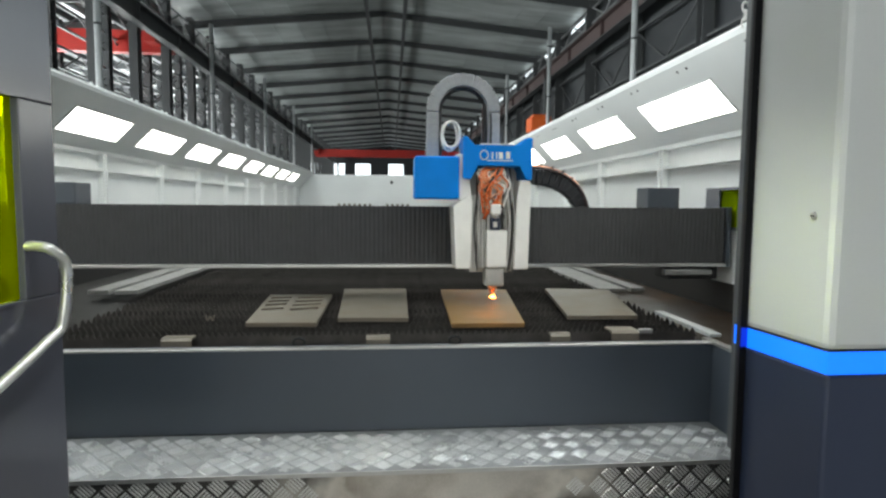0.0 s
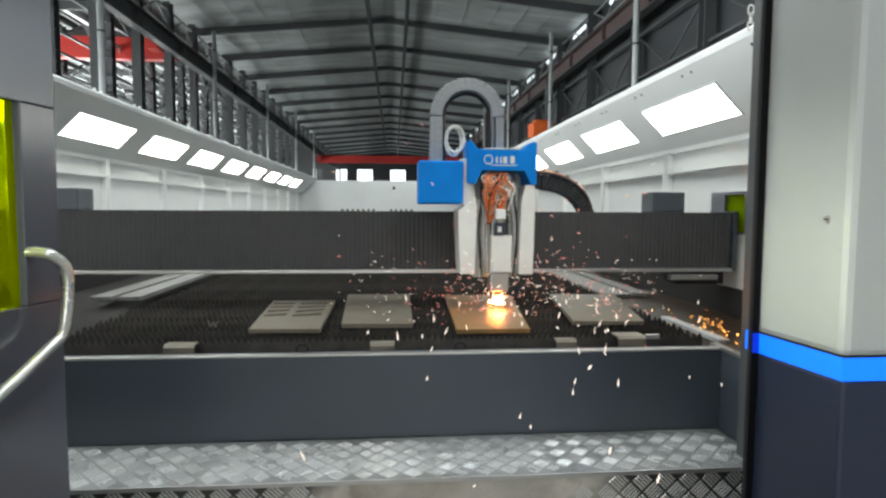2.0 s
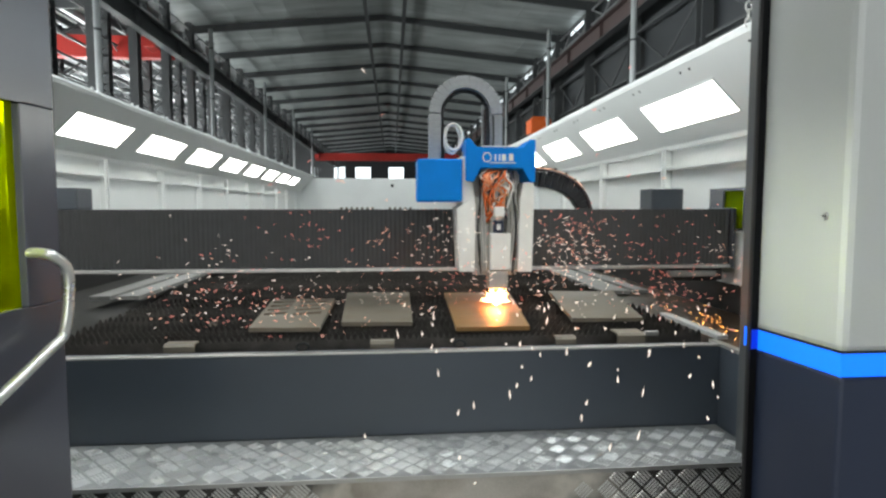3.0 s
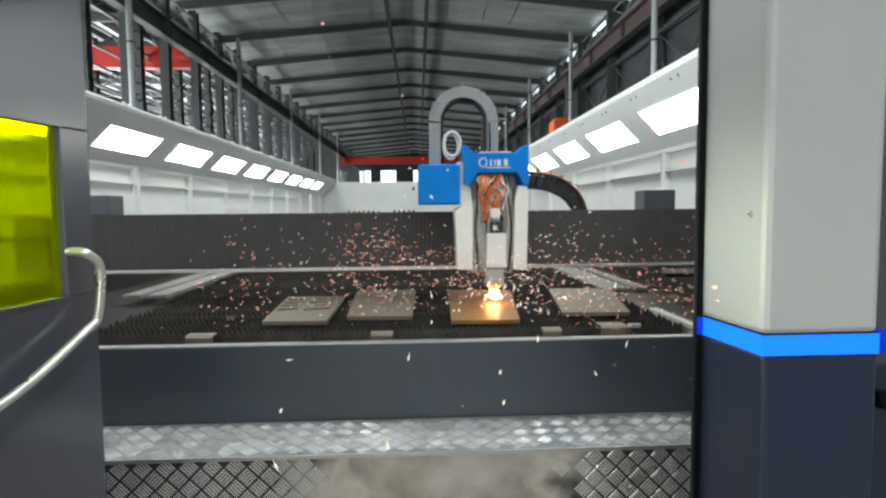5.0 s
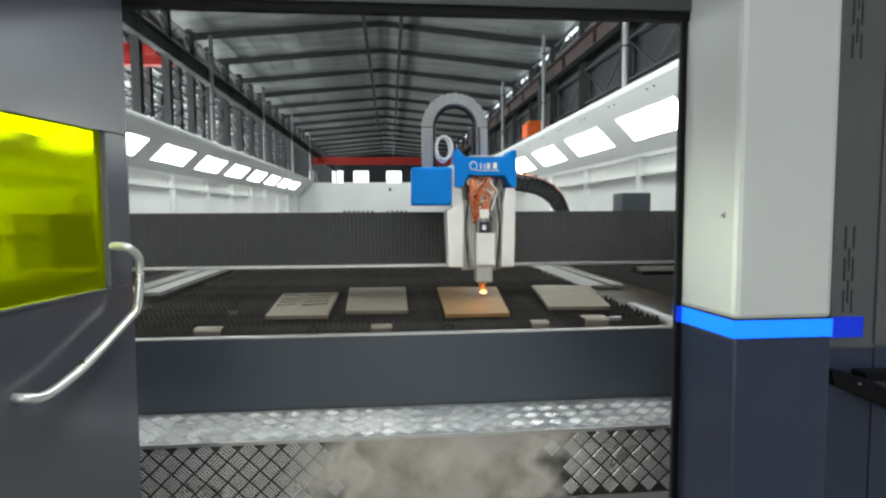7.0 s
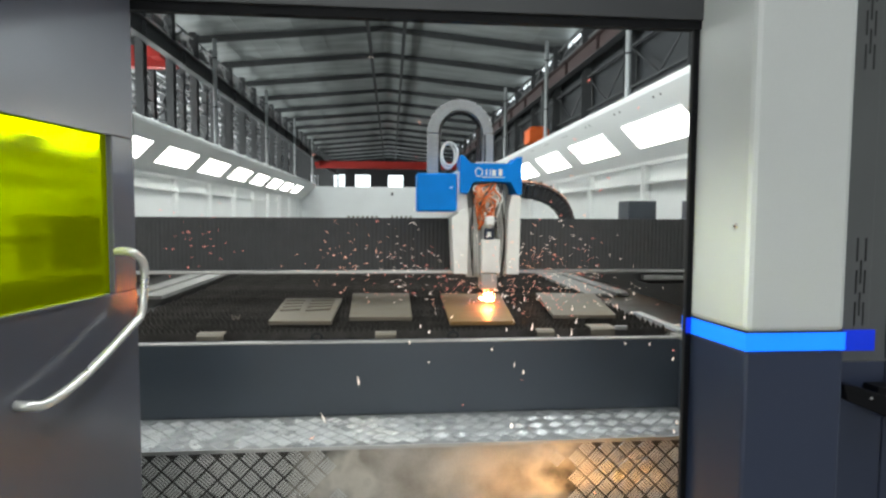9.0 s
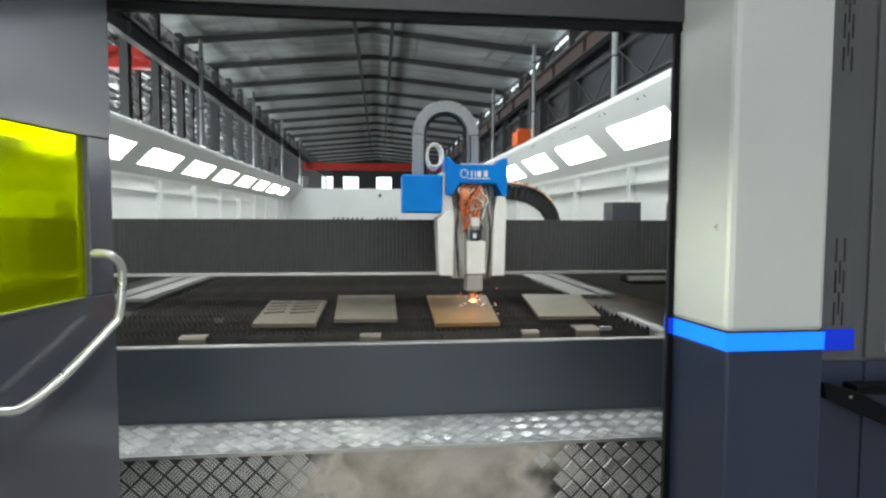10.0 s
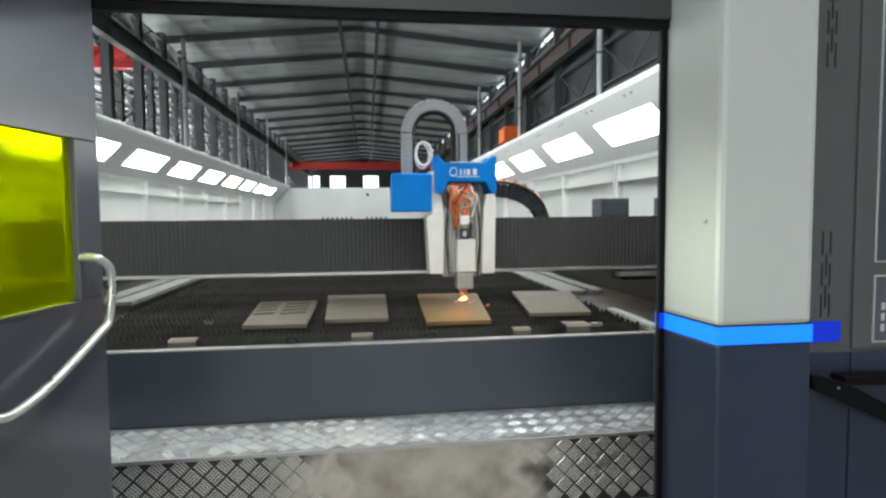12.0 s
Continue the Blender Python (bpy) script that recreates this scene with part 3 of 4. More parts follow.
# sample plates lying on the slats
def sample_plate(c, mat, label, slots=False):
    """A thick plate over four corners: front left, front right, back right, back left."""
    z0, z1 = 0.789, 0.812
    t = thing("steel_plate", label, "steel plate", "sample plates")
    c = [Vector((*p, 0)) for p in c]

    def at(u, v):
        a, b = c[0].lerp(c[1], u), c[3].lerp(c[2], u)
        lean = 0.35 * (u % 0.48) * min(v, 1 - v) if slots and u < 0.95 else 0.0
        return a.lerp(b, v + lean)

    us, vs = [0, 1], [0, 1]
    holes = set()
    if slots:
        us = [0, 0.05, 0.38, 0.48, 0.90, 1]
        vs = [0, 0.36] + [v for k in range(4) for v in (0.36 + 0.15 * k + 0.06, 0.36 + 0.15 * (k + 1))] + [1]
        holes = {(i, j) for i in (1, 3) for j in range(1, len(vs) - 2, 2)}
    bm = bmesh.new()
    lo = [[bm.verts.new((at(u, v).x, at(u, v).y, z0)) for v in vs] for u in us]
    hi = [[bm.verts.new((at(u, v).x, at(u, v).y, z1)) for v in vs] for u in us]
    solid = {(i, j) for i in range(len(us) - 1) for j in range(len(vs) - 1)} - holes
    for i, j in solid:
        bm.faces.new((hi[i][j], hi[i + 1][j], hi[i + 1][j + 1], hi[i][j + 1]))
        bm.faces.new((lo[i][j + 1], lo[i + 1][j + 1], lo[i + 1][j], lo[i][j]))
        for (di, dj), (a, b) in (((0, -1), ((i, j), (i + 1, j))), ((1, 0), ((i + 1, j), (i + 1, j + 1))), ((0, 1), ((i + 1, j + 1), (i, j + 1))), ((-1, 0), ((i, j + 1), (i, j)))):
            if (i + di, j + dj) not in solid:
                bm.faces.new((lo[a[0]][a[1]], lo[b[0]][b[1]], hi[b[0]][b[1]], hi[a[0]][a[1]]))
    part("plate", bm, mat, t)
    return t


sample_plate([(-0.447, 0.364), (-0.073, 0.345), (-0.088, 1.320), (-0.513, 1.331)], "plate", "grey-brown steel plate with rows of cut slots", True)
sample_plate([(0.028, 0.471), (0.421, 0.453), (0.436, 1.568), (-0.023, 1.577)], "plate", "thick grey uncut steel plate on the slats")
sample_plate([(0.648, 0.284), (1.042, 0.280), (1.179, 1.485), (0.693, 1.518)], "hot", "thick steel plate being cut, mottled amber")
sample_plate([(1.339, 0.472), (1.750, 0.454), (1.970, 1.467), (1.491, 1.537)], "plate", "thick grey uncut steel plate beside the one being cut")

# ---- gantry ----
gantry = thing("gantry", "dark gantry beam with pleated bellows spanning the bed", "gantry")
GY, GL, GR = 1.10, -2.27, 2.66
part("beam", soft_box(GL, GR, GY + 0.02, GY + 0.30, 1.045, 1.425, 0.008), "bellows", gantry)
bm = bmesh.new()
n = int((GR - GL) / 0.03)
cols = []
for i in range(2 * n + 1):
    x, y = GL + 0.015 * i, GY + (0.0 if i % 2 else 0.005)
    cols.append((bm.verts.new((x, y, 1.05)), bm.verts.new((x, y, 1.432)), bm.verts.new((x, GY + 0.05, 1.432))))
for a, b in zip(cols, cols[1:]):
    bm.faces.new((a[0], b[0], b[1], a[1]))
    bm.faces.new((a[1], b[1], b[2], a[2]))
part("bellows", bm, "bellows", gantry, "black pleated bellows cover")
part("lower_edge", soft_box(GL, GR, GY - 0.012, GY + 0.05, 1.024, 1.046, 0.003), "steel", gantry, "pale metal lower edge strip")
part("end_cap", soft_box(GR, GR + 0.03, GY - 0.01, GY + 0.31, 1.02, 1.44, 0.006), "graphite", gantry)
part("end_cap", soft_box(GL - 0.03, GL, GY - 0.01, GY + 0.31, 1.02, 1.44, 0.006), "graphite", gantry)
part("motor_box", soft_box(2.12, 2.35, GY + 0.08, GY + 0.28, 1.43, 1.575, 0.008), "graphite", gantry, "dark grey motor housing")
part("motor_box", soft_box(-1.95, -1.70, GY + 0.08, GY + 0.28, 1.43, 1.572, 0.008), "graphite", gantry, "dark grey motor housing")
clip = mesh_of("clip", boxes((-0.008, 0.008, 0, 0.02, 0, 0.014)), "plate")
for k in range(12):
    like("clip", clip, gantry, pose(-0.02 + 0.034 * k + (0.08 if k > 6 else 0), GY + 0.02, 1.432))
part("foot", soft_box(2.28, 2.64, GY + 0.05, GY + 0.3, 0.93, 1.022, 0.01), "black", gantry, "black gantry carriage foot")
part("foot", soft_box(-2.24, -2.02, GY + 0.05, GY + 0.3, 0.74, 1.02, 0.02), "black", gantry, "black gantry carriage foot")

part("ledge", soft_box(2.22, 2.56, GY - 0.012, GY + 0.045, 0.965, 1.005, 0.006), "rail", gantry, "pale grey ledge under the beam")

# drag chain that leads from the head along the beam
trail = thing("drag_chain", "black drag chain arching along the gantry beam", "cable chain")
link = mesh_of("link", soft_box(-0.021, 0.021, -0.045, 0.045, -0.062, 0.04, 0.006, 1), "hose")
pts = [(1.20, 1.685), (1.30, 1.682), (1.40, 1.672), (1.48, 1.65), (1.55, 1.615), (1.61, 1.565), (1.655, 1.50), (1.68, 1.42)]
for i in range(len(pts) - 1):
    for h in (0.0, 0.5):
        a, b = Vector((pts[i][0], 0, pts[i][1])), Vector((pts[i + 1][0], 0, pts[i + 1][1]))
        p = a.lerp(b, h)
        ang = math.atan2(b.z - a.z, b.x - a.x)
        like("link", link, trail, pose(p.x, GY + 0.15, p.z - 0.03, 0, -math.degrees(ang), 0))

for dy, dz, r, mt in ((0.10, 0.022, 0.011, "runway"), (0.125, 0.03, 0.009, "rust"), (0.15, 0.026, 0.010, "runway"), (0.112, 0.036, 0.006, "copper")):
    part("cable", tube([(x + 0.6 * dz * (x - 1.2), GY + dy, z + dz * (1 - 0.4 * (x - 1.2))) for x, z in pts], r, 7), mt, trail, "reddish brown cable on the chain")
bar = mesh_of("crossbar", soft_box(-0.006, 0.006, -0.05, 0.05, -0.008, 0.008, 0.002, 1), "hose")
for (x0, z0), (x1, z1) in zip(pts, pts[1:]):
    like("crossbar", bar, trail, pose((x0 + x1) / 2, GY + 0.15, (z0 + z1) / 2 + 0.046, 0, -math.degrees(math.atan2(z1 - z0, x1 - x0)), 0))

# ---- cutting head: origin at the nozzle tip ----
HX, HY, HZ = 0.972, 0.90, 0.850
head = thing("laser_head", "white and bright blue laser cutting head on the gantry", "cutting head", m=pose(HX, HY, HZ))


def hx(v):
    return v - HX


part("nozzle", cone(cone(bmesh.new(), (0, 0), 0.008, 0.022, 0.0, 0.045), (0, 0), 0.024, 0.028, 0.045, 0.075), "copper", head, "copper nozzle tip")
part("lower_body", soft_box(-0.056, 0.066, -0.055, 0.055, 0.078, 0.198, 0.014, 3), "barrel", head, "pale grey lower head block")
part("body", soft_box(-0.052, 0.085, -0.062, 0.05, 0.2, 0.435, 0.01), "headwhite", head)
part("body_side", soft_box(-0.102, -0.05, -0.03, 0.06, 0.19, 0.5, 0.008), "barrel", head, "pale grey side block")
part("dial", soft_box(-0.03, 0.035, -0.07, -0.045, 0.437, 0.515, 0.006), "navy", head, "small dark blue sensor block")
# white patch put in for the highlights on the sensor block
part("dial_face", soft_box(-0.012, 0.014, -0.0735, -0.0705, 0.455, 0.49, 0.001), "headwhite", head)
part("connector", cone(cone(bmesh.new(), (0.0, -0.05), 0.02, 0.024, 0.51, 0.55), (0.0, -0.05), 0.016, 0.016, 0.55, 0.59), "chrome", head, "shiny metal connector")
part("upper_body", soft_box(-0.045, 0.045, -0.02, 0.07, 0.42, 0.72, 0.01), "steel", head)
for sx, pts in ((-1, [(0.725, 1.045), (0.822, 1.043), (0.83, 1.47), (0.80, 1.50), (0.708, 1.44)]), (1, [(1.096, 1.04), (1.188, 1.04), (1.198, 1.57), (1.19, 1.60), (1.13, 1.60), (1.108, 1.50)])):
    part("side_cover", prism([(hx(a), b - HZ) for a, b in pts], "y", -0.07, 0.16, 0.006), "headwhite", head, "white side cover")
part("back_plate", soft_box(hx(0.80), hx(1.14), 0.1, 0.18, 0.19, 0.85, 0.006), "barrel", head, "pale grey back plate")
part("inner_panel", soft_box(hx(0.815), hx(0.905), -0.03, -0.02, 0.17, 0.66, 0.003), "barrel", head, "pale grey inner panel")
part("inner_panel", soft_box(hx(1.035), hx(1.095), -0.03, -0.02, 0.17, 0.7, 0.003), "barrel", head, "pale grey inner panel")
part("lens_housing", soft_box(-0.034, 0.03, -0.115, -0.05, 0.535, 0.6, 0.008), "headwhite", head, "small cream lens housing")
part("neck_cover", prism([(hx(0.72), 1.478 - HZ), (hx(0.83), 1.46 - HZ), (hx(0.80), 1.70 - HZ), (hx(0.765), 1.76 - HZ), (hx(0.73), 1.76 - HZ)], "y", -0.05, 0.18, 0.006), "headwhite", head, "white neck cover")
cap = [(hx(0.765), 1.868), (hx(0.79), 1.868), (hx(0.835), 1.815), (hx(1.12), 1.815), (hx(1.165), 1.862), (hx(1.2), 1.862), (hx(1.2), 1.60), (hx(1.165), 1.60), (hx(1.12), 1.685), (hx(0.86), 1.685), (hx(0.815), 1.60), (hx(0.765), 1.61)]
part("top_cover", prism([(a, b - HZ) for a, b in cap], "y", -0.085, 0.16, 0.008), "blue", head, "bright blue top cover")
# white strip painted in for the highlight on the cover's top edge
part("top_lip", soft_box(hx(0.87), hx(1.08), -0.087, -0.06, 1.8155 - HZ, 1.8225 - HZ, 0.002), "headwhite", head, "white strip for the highlight along the cover")
for k, (w, h) in enumerate(((0.05, 0.055), (0.014, 0.04), (0.012, 0.04), (0.03, 0.04), (0.03, 0.044))):
    x = hx(0.895) + (0.0, 0.052, 0.078, 0.105, 0.15)[k]
    bm = boxes((x - w / 2 + 0.002, x + w / 2 - 0.002, -0.0885, -0.0855, 1.73 - HZ, 1.73 - HZ + h)) if k else tube([(x + w / 2 * math.cos(a), -0.088, 1.752 - HZ + h / 2 * math.sin(a)) for a in [6.28319 * j / 8 for j in range(8)]], 0.0035, 6, closed=True)
    part("logo_mark", bm, "headwhite", head, "white mark")
part("logo_mark", boxes((hx(0.915), hx(1.075), -0.0885, -0.0855, 1.716 - HZ, 1.7215 - HZ)), "headwhite", head, "white mark")
part("motor_cover", soft_box(hx(0.467), hx(0.745), -0.08, 0.17, 1.479 - HZ, 1.743 - HZ, 0.014, 3), "blue", head, "bright blue motor cover")
for x, mat, r in ((-0.095, "barrel", 0.007), (-0.078, "steel", 0.005), (0.078, "barrel", 0.008), (0.095, "hose", 0.004), (0.112, "steel", 0.005), (-0.112, "hose", 0.004)):
    part("hose", tube([(x * 0.8, 0.0, 0.83), (x, -0.05, 0.66), (x * 1.15, -0.06, 0.45), (x * 0.95, -0.05, 0.18)], r, 7), mat, head)
rnd = random.Random(4)
for k in range(34):
    x0, x1, x2, x3 = rnd.uniform(-0.07, 0.06), rnd.uniform(-0.115, 0.085), rnd.uniform(-0.115, 0.075), rnd.uniform(-0.08, 0.06)
    zs = rnd.uniform(0.50, 0.64)
    part("cable", tube([(x0, -0.03, 0.84), (x1, -0.07 - rnd.uniform(0, 0.03), rnd.uniform(0.74, 0.79)), (x2, -0.08 - rnd.uniform(0, 0.02), rnd.uniform(0.66, 0.71)), (x3, -0.05 - rnd.uniform(0, 0.03), zs)], rnd.uniform(0.003, 0.007), 6), ("orange", "copper", "headwhite", "hose", "orange", "barrel", "copper")[k % 7], head, "tangled cable")
for k in range(10):
    x = rnd.choice((-1, 1)) * rnd.uniform(0.07, 0.125)
    part("hose", tube([(x * 0.9, 0.02, 0.83), (x + rnd.uniform(-0.012, 0.012), -0.02, 0.66), (x + rnd.uniform(-0.012, 0.012), -0.04, 0.42), (x * rnd.uniform(0.85, 1.0), -0.03, rnd.uniform(0.16, 0.26))], rnd.uniform(0.003, 0.006), 6), ("headwhite", "rust", "barrel")[k % 3], head)
part("fibre_loop", tube([(hx(0.70) + 0.055 * math.cos(a), 0.02, 1.885 - HZ + 0.08 * math.sin(a)) for a in [6.28319 * k / 12 for k in range(12)]], 0.011, 8, closed=True), "headwhite", head, "white coiled fibre loop")
part("fibre_loop", tube([(hx(0.69) + 0.048 * math.cos(a), 0.035, 1.87 - HZ + 0.085 * math.sin(a)) for a in [6.28319 * k / 12 for k in range(12)]], 0.008, 8, closed=True), "headwhite", head, "white coiled fibre loop")
for x, z1 in ((0.90, 2.06), (0.925, 1.99), (0.955, 2.03)):
    part("gas_pipe", tube([(hx(x), 0.05, 1.80 - HZ), (hx(x) + 0.004, 0.05, 1.9 - HZ), (hx(x), 0.05, z1 - HZ)], 0.006, 7), "runway" if x == 0.90 else "hose", head)
# upright cable chain of separate links
arch = part("cable_chain", soft_box(hx(0.76), hx(0.80), 0.06, 0.12, 1.74 - HZ, 1.80 - HZ, 0.004), "chain", head, "grey arched cable chain")
link = mesh_of("link", soft_box(-0.039, 0.039, -0.045, 0.045, -0.0225, 0.0225, 0.004, 1), "chain")
cx, cz, rr = hx(0.782), 2.04 - HZ, 0.196
steps = [(-rr, cz - 0.29 + 0.043 * k, 0.0) for k in range(7)] + [(rr * math.cos(math.pi - a), cz + rr * math.sin(a), math.degrees(a)) for a in [math.pi * (k + 0.5) / 15 for k in range(15)]] + [(rr, cz - 0.03 - 0.043 * k, 180.0) for k in range(5)]
for x, z, ang in steps:
    like("link", link, arch, pose(cx + x, 0.10, z, 0, ang, 0))

for r, y in ((0.146, 0.085), (0.138, 0.105), (0.15, 0.118)):
    part("inner_cable", tube([(cx - r, y, cz - 0.28), (cx - r, y, cz)] + [(cx - r * math.cos(a), y, cz + r * math.sin(a)) for a in (0.5, 1.05, 1.57, 2.1, 2.64)] + [(cx + r, y, cz), (cx + r, y, cz - 0.25)], 0.006, 6), "hose", head, "black cable inside the chain")

# ---- front of the machine: jambs, lintel, pillar ----
frame_front = thing("front_frame", "dark steel door frame of the machine with a black seal", "door frame")
part("jamb", boxes((1.441, 1.4625, -1.014, -1.001, 0, 2.168)), "gloss_black", frame_front)
part("jamb_seal", boxes((1.434, 1.441, -1.012, -1.002, 0, 2.168)), "black", frame_front, "black rubber seal")
part("jamb", boxes((-0.722, -0.665, -0.985, -0.95, 0, 2.168)), "graphite", frame_front)
part("lintel", soft_box(-2.8, 1.476, -1.03, -0.98, 2.197, 2.75, 0.004), "lintel", frame_front)
part("lintel_seal", boxes((-2.8, 1.476, -1.02, -0.985, 2.165, 2.1965)), "gloss_black", frame_front, "black rubber seal")
part("lower_panel", boxes((-2.8, -0.722, -1.0, -0.95, 0, 1.05)), "graphite", frame_front)

pillar = thing("front_pillar", "off-white and dark grey machine pillar with a blue light strip", "pillar")


def pillar_shape(z0, z1, off=0.0, bevel=0.004):
    return prism([(1.460 - off, -0.955), (1.495 - off, -1.318 - off), (1.855, -1.318 - off), (1.855, -0.955)], "z", z0, z1, bevel)


part("upper_cover", pillar_shape(1.061, 2.9, 0.0, 0.02), "offwhite", pillar, "off-white upper cover")
part("lower_cover", pillar_shape(0.0, 0.9985, 0.0, 0.01), "navy", pillar, "dark grey-blue lower cover")
part("light_strip", pillar_shape(0.999, 1.0605, 0.003, 0.0), "led", pillar, "glowing blue light strip")
part("trim", pillar_shape(1.0606, 1.0635, 0.0015, 0.0), "black", pillar)
screw = part("screw", tube([(1.4915, -1.246, 1.424), (1.4885, -1.246, 1.424), (1.484, -1.246, 1.424)], 0.011, 10), "steel", pillar, "round steel screw")
part("screw_slot", boxes((1.4828, 1.4841, -1.253, -1.239, 1.422, 1.426)), "black", screw)

# dark control cabinet set back beside the pillar
cab = thing("control_cabinet", "dark grey control cabinet with vent slots beside the pillar", "cabinet")
part("body", soft_box(1.857, 3.4, -1.0, -0.3, 0.0, 2.7, 0.004), "cabgrey", cab)
part("door", soft_box(2.30, 3.3, -1.012, -1.001, 0.885, 2.6, 0.003), "cabgrey", cab)
part("door", soft_box(2.30, 3.3, -1.012, -1.001, 0.1, 0.87, 0.003), "navy", cab)
part("vent_panel", soft_box(2.105, 2.22, -1.006, -1.001, 0.88, 2.6, 0.002), "cabgrey", cab)
part("kick_panel", soft_box(1.86, 2.295, -1.008, -1.001, 0.1, 0.87, 0.002), "navy", cab)
slot = mesh_of("vent_slot", boxes((-0.003, 0.003, -0.009, -0.0062, 0, 0.095)), "black")
for x, z in ((2.150, 2.04), (2.150, 2.17), (2.150, 2.30), (2.168, 2.10), (2.168, 2.23), (2.168, 2.36), (2.186, 2.04), (2.186, 2.17), (2.186, 2.30), (2.155, 1.02), (2.155, 1.15), (2.155, 1.28), (2.173, 1.06), (2.173, 1.19), (2.191, 1.02), (2.191, 1.15), (2.191, 1.28)):
    like("vent_slot", slot, cab, pose(x, -1.0, z))
# the LED's reflection on cabinet and jamb, built as dim glowing pieces
part("light_strip", boxes((2.09, 2.243, -1.014, -1.0085, 0.918, 1.003)), "led_reflection", cab, "blue LED reflection made as a dim glowing piece")
part("light_strip", boxes((1.4415, 1.4625, -1.0165, -1.0142, 1.0, 1.062)), "led_reflection", frame_front, "blue LED reflection made as a dim glowing piece")
for z0, z1, mt in ((1.245, 2.66, "graphite"), (0.908, 1.191, "door_grey")):
    part("panel_border", boxes((2.388, 2.394, -1.0185, -1.0122, z0, z1), (2.394, 3.0, -1.0185, -1.0122, z0, z0 + 0.006), (2.394, 3.0, -1.0185, -1.0122, z1 - 0.006, z1)), "offwhite", cab, "thin white panel border")
    part("panel", boxes((2.394, 3.0, -1.016, -1.0122, z0 + 0.006, z1 - 0.006)), mt, cab)
for z in (0.955, 1.0, 1.045):
    part("panel_mark", boxes((2.425, 2.442, -1.0185, -1.0162, z, z + 0.03)), "offwhite", cab, "small white mark")
arm = thing("monitor_arm", "black swing arm bracket on the control cabinet", "bracket")
part("arm", prism([(2.01, 0.821), (2.06, 0.812), (2.185, 0.772), (2.345, 0.69), (2.62, 0.55), (2.62, 0.47), (2.345, 0.62), (2.137, 0.71), (2.027, 0.757)], "y", -1.14, -1.09, 0.006), "gloss_black", arm)
part("arm", prism([(2.2, 0.79), (2.7, 0.783), (2.7, 0.732), (2.2, 0.755)], "y", -1.09, -1.013, 0.006), "gloss_black", arm)
part("screw", tube([(2.125, -1.139, 0.765), (2.125, -1.142, 0.765), (2.125, -1.1445, 0.765)], 0.005, 8), "chrome", arm)

# ---- open door with acrylic window and tube handle ----
ang = 9.08
D0 = pose(-0.608, -1.029, 0, 0, 0, -ang)     # local -y runs along the leaf toward the room, +x is its inner face
door = thing("machine_door", "dark grey machine door standing open with a yellow-green acrylic window", "door", m=D0)
DL = 2.4
part("upper_panel", soft_box(-0.045, 0.0, -DL, 0.0, 1.714, 2.55, 0.004), "door_grey", door)
part("lower_panel", soft_box(-0.045, 0.0, -DL, 0.0, 0.02, 1.19, 0.004), "door_grey", door)
part("end_panel", soft_box(-0.045, 0.0, -DL, -1.55, 1.19, 1.714, 0.004), "door_grey", door)
pane = part("window_pane", boxes((-0.026, -0.02, -1.55, -0.123, 1.185, 1.719)), "yellow", door, "yellow-green transparent acrylic")
pane.visible_shadow = False
part("stile", soft_box(-0.045, 0.0, -0.124, -0.003, 1.1905, 1.7135, 0.003), "door_grey", door)
part("edge_trim", boxes((-0.03, -0.012, -0.003, 0.0, 1.19, 1.714)), "offwhite", door, "pale polished door edge")
part("pane_trim", boxes((0.0005, 0.004, -1.55, -0.12, 1.714, 1.722), (0.0005, 0.004, -1.55, -0.12, 1.182, 1.19)), "door_grey", door)


def on_door(p):
    return D0.inverted() @ Vector(p)


hp = [on_door(p) for p in ((-0.565, -1.141, 1.32), (-0.557, -1.093, 1.268), (-0.561, -1.114, 1.122), (-0.571, -1.177, 1.080), (-0.605, -1.393, 0.984))]
hp = [Vector((-0.001, -0.112, 1.330)), Vector((0.025, -0.114, 1.331))] + hp + [Vector((0.055, -0.50, 0.944)), Vector((0.03, -0.545, 0.948)), Vector((-0.001, -0.55, 0.95))]
part("handle", tube(hp, 0.0135, 12), "chrome", door, "bent pale metal tube handle")

# ---- tread-plate step ----
step = thing("tread_step", "worn aluminium five-bar tread-plate step in front of the bed", "step")
part("tread", soft_box(-1.94, 1.94, -0.434, -0.001, 0.338, 0.35, 0.003), "tread", step)
# the riser's material carries the glare of its middle as colour
part("riser", soft_box(-1.94, 1.94, -0.43, -0.42, 0.0, 0.3375, 0.002), "grime_glare", step, "stained riser plate, glare coloured into its tan middle, darker ends")
part("nosing", soft_box(-1.94, 1.94, -0.4375, -0.4345, 0.334, 0.3525, 0.001), "steel", step, "bright worn step edge")


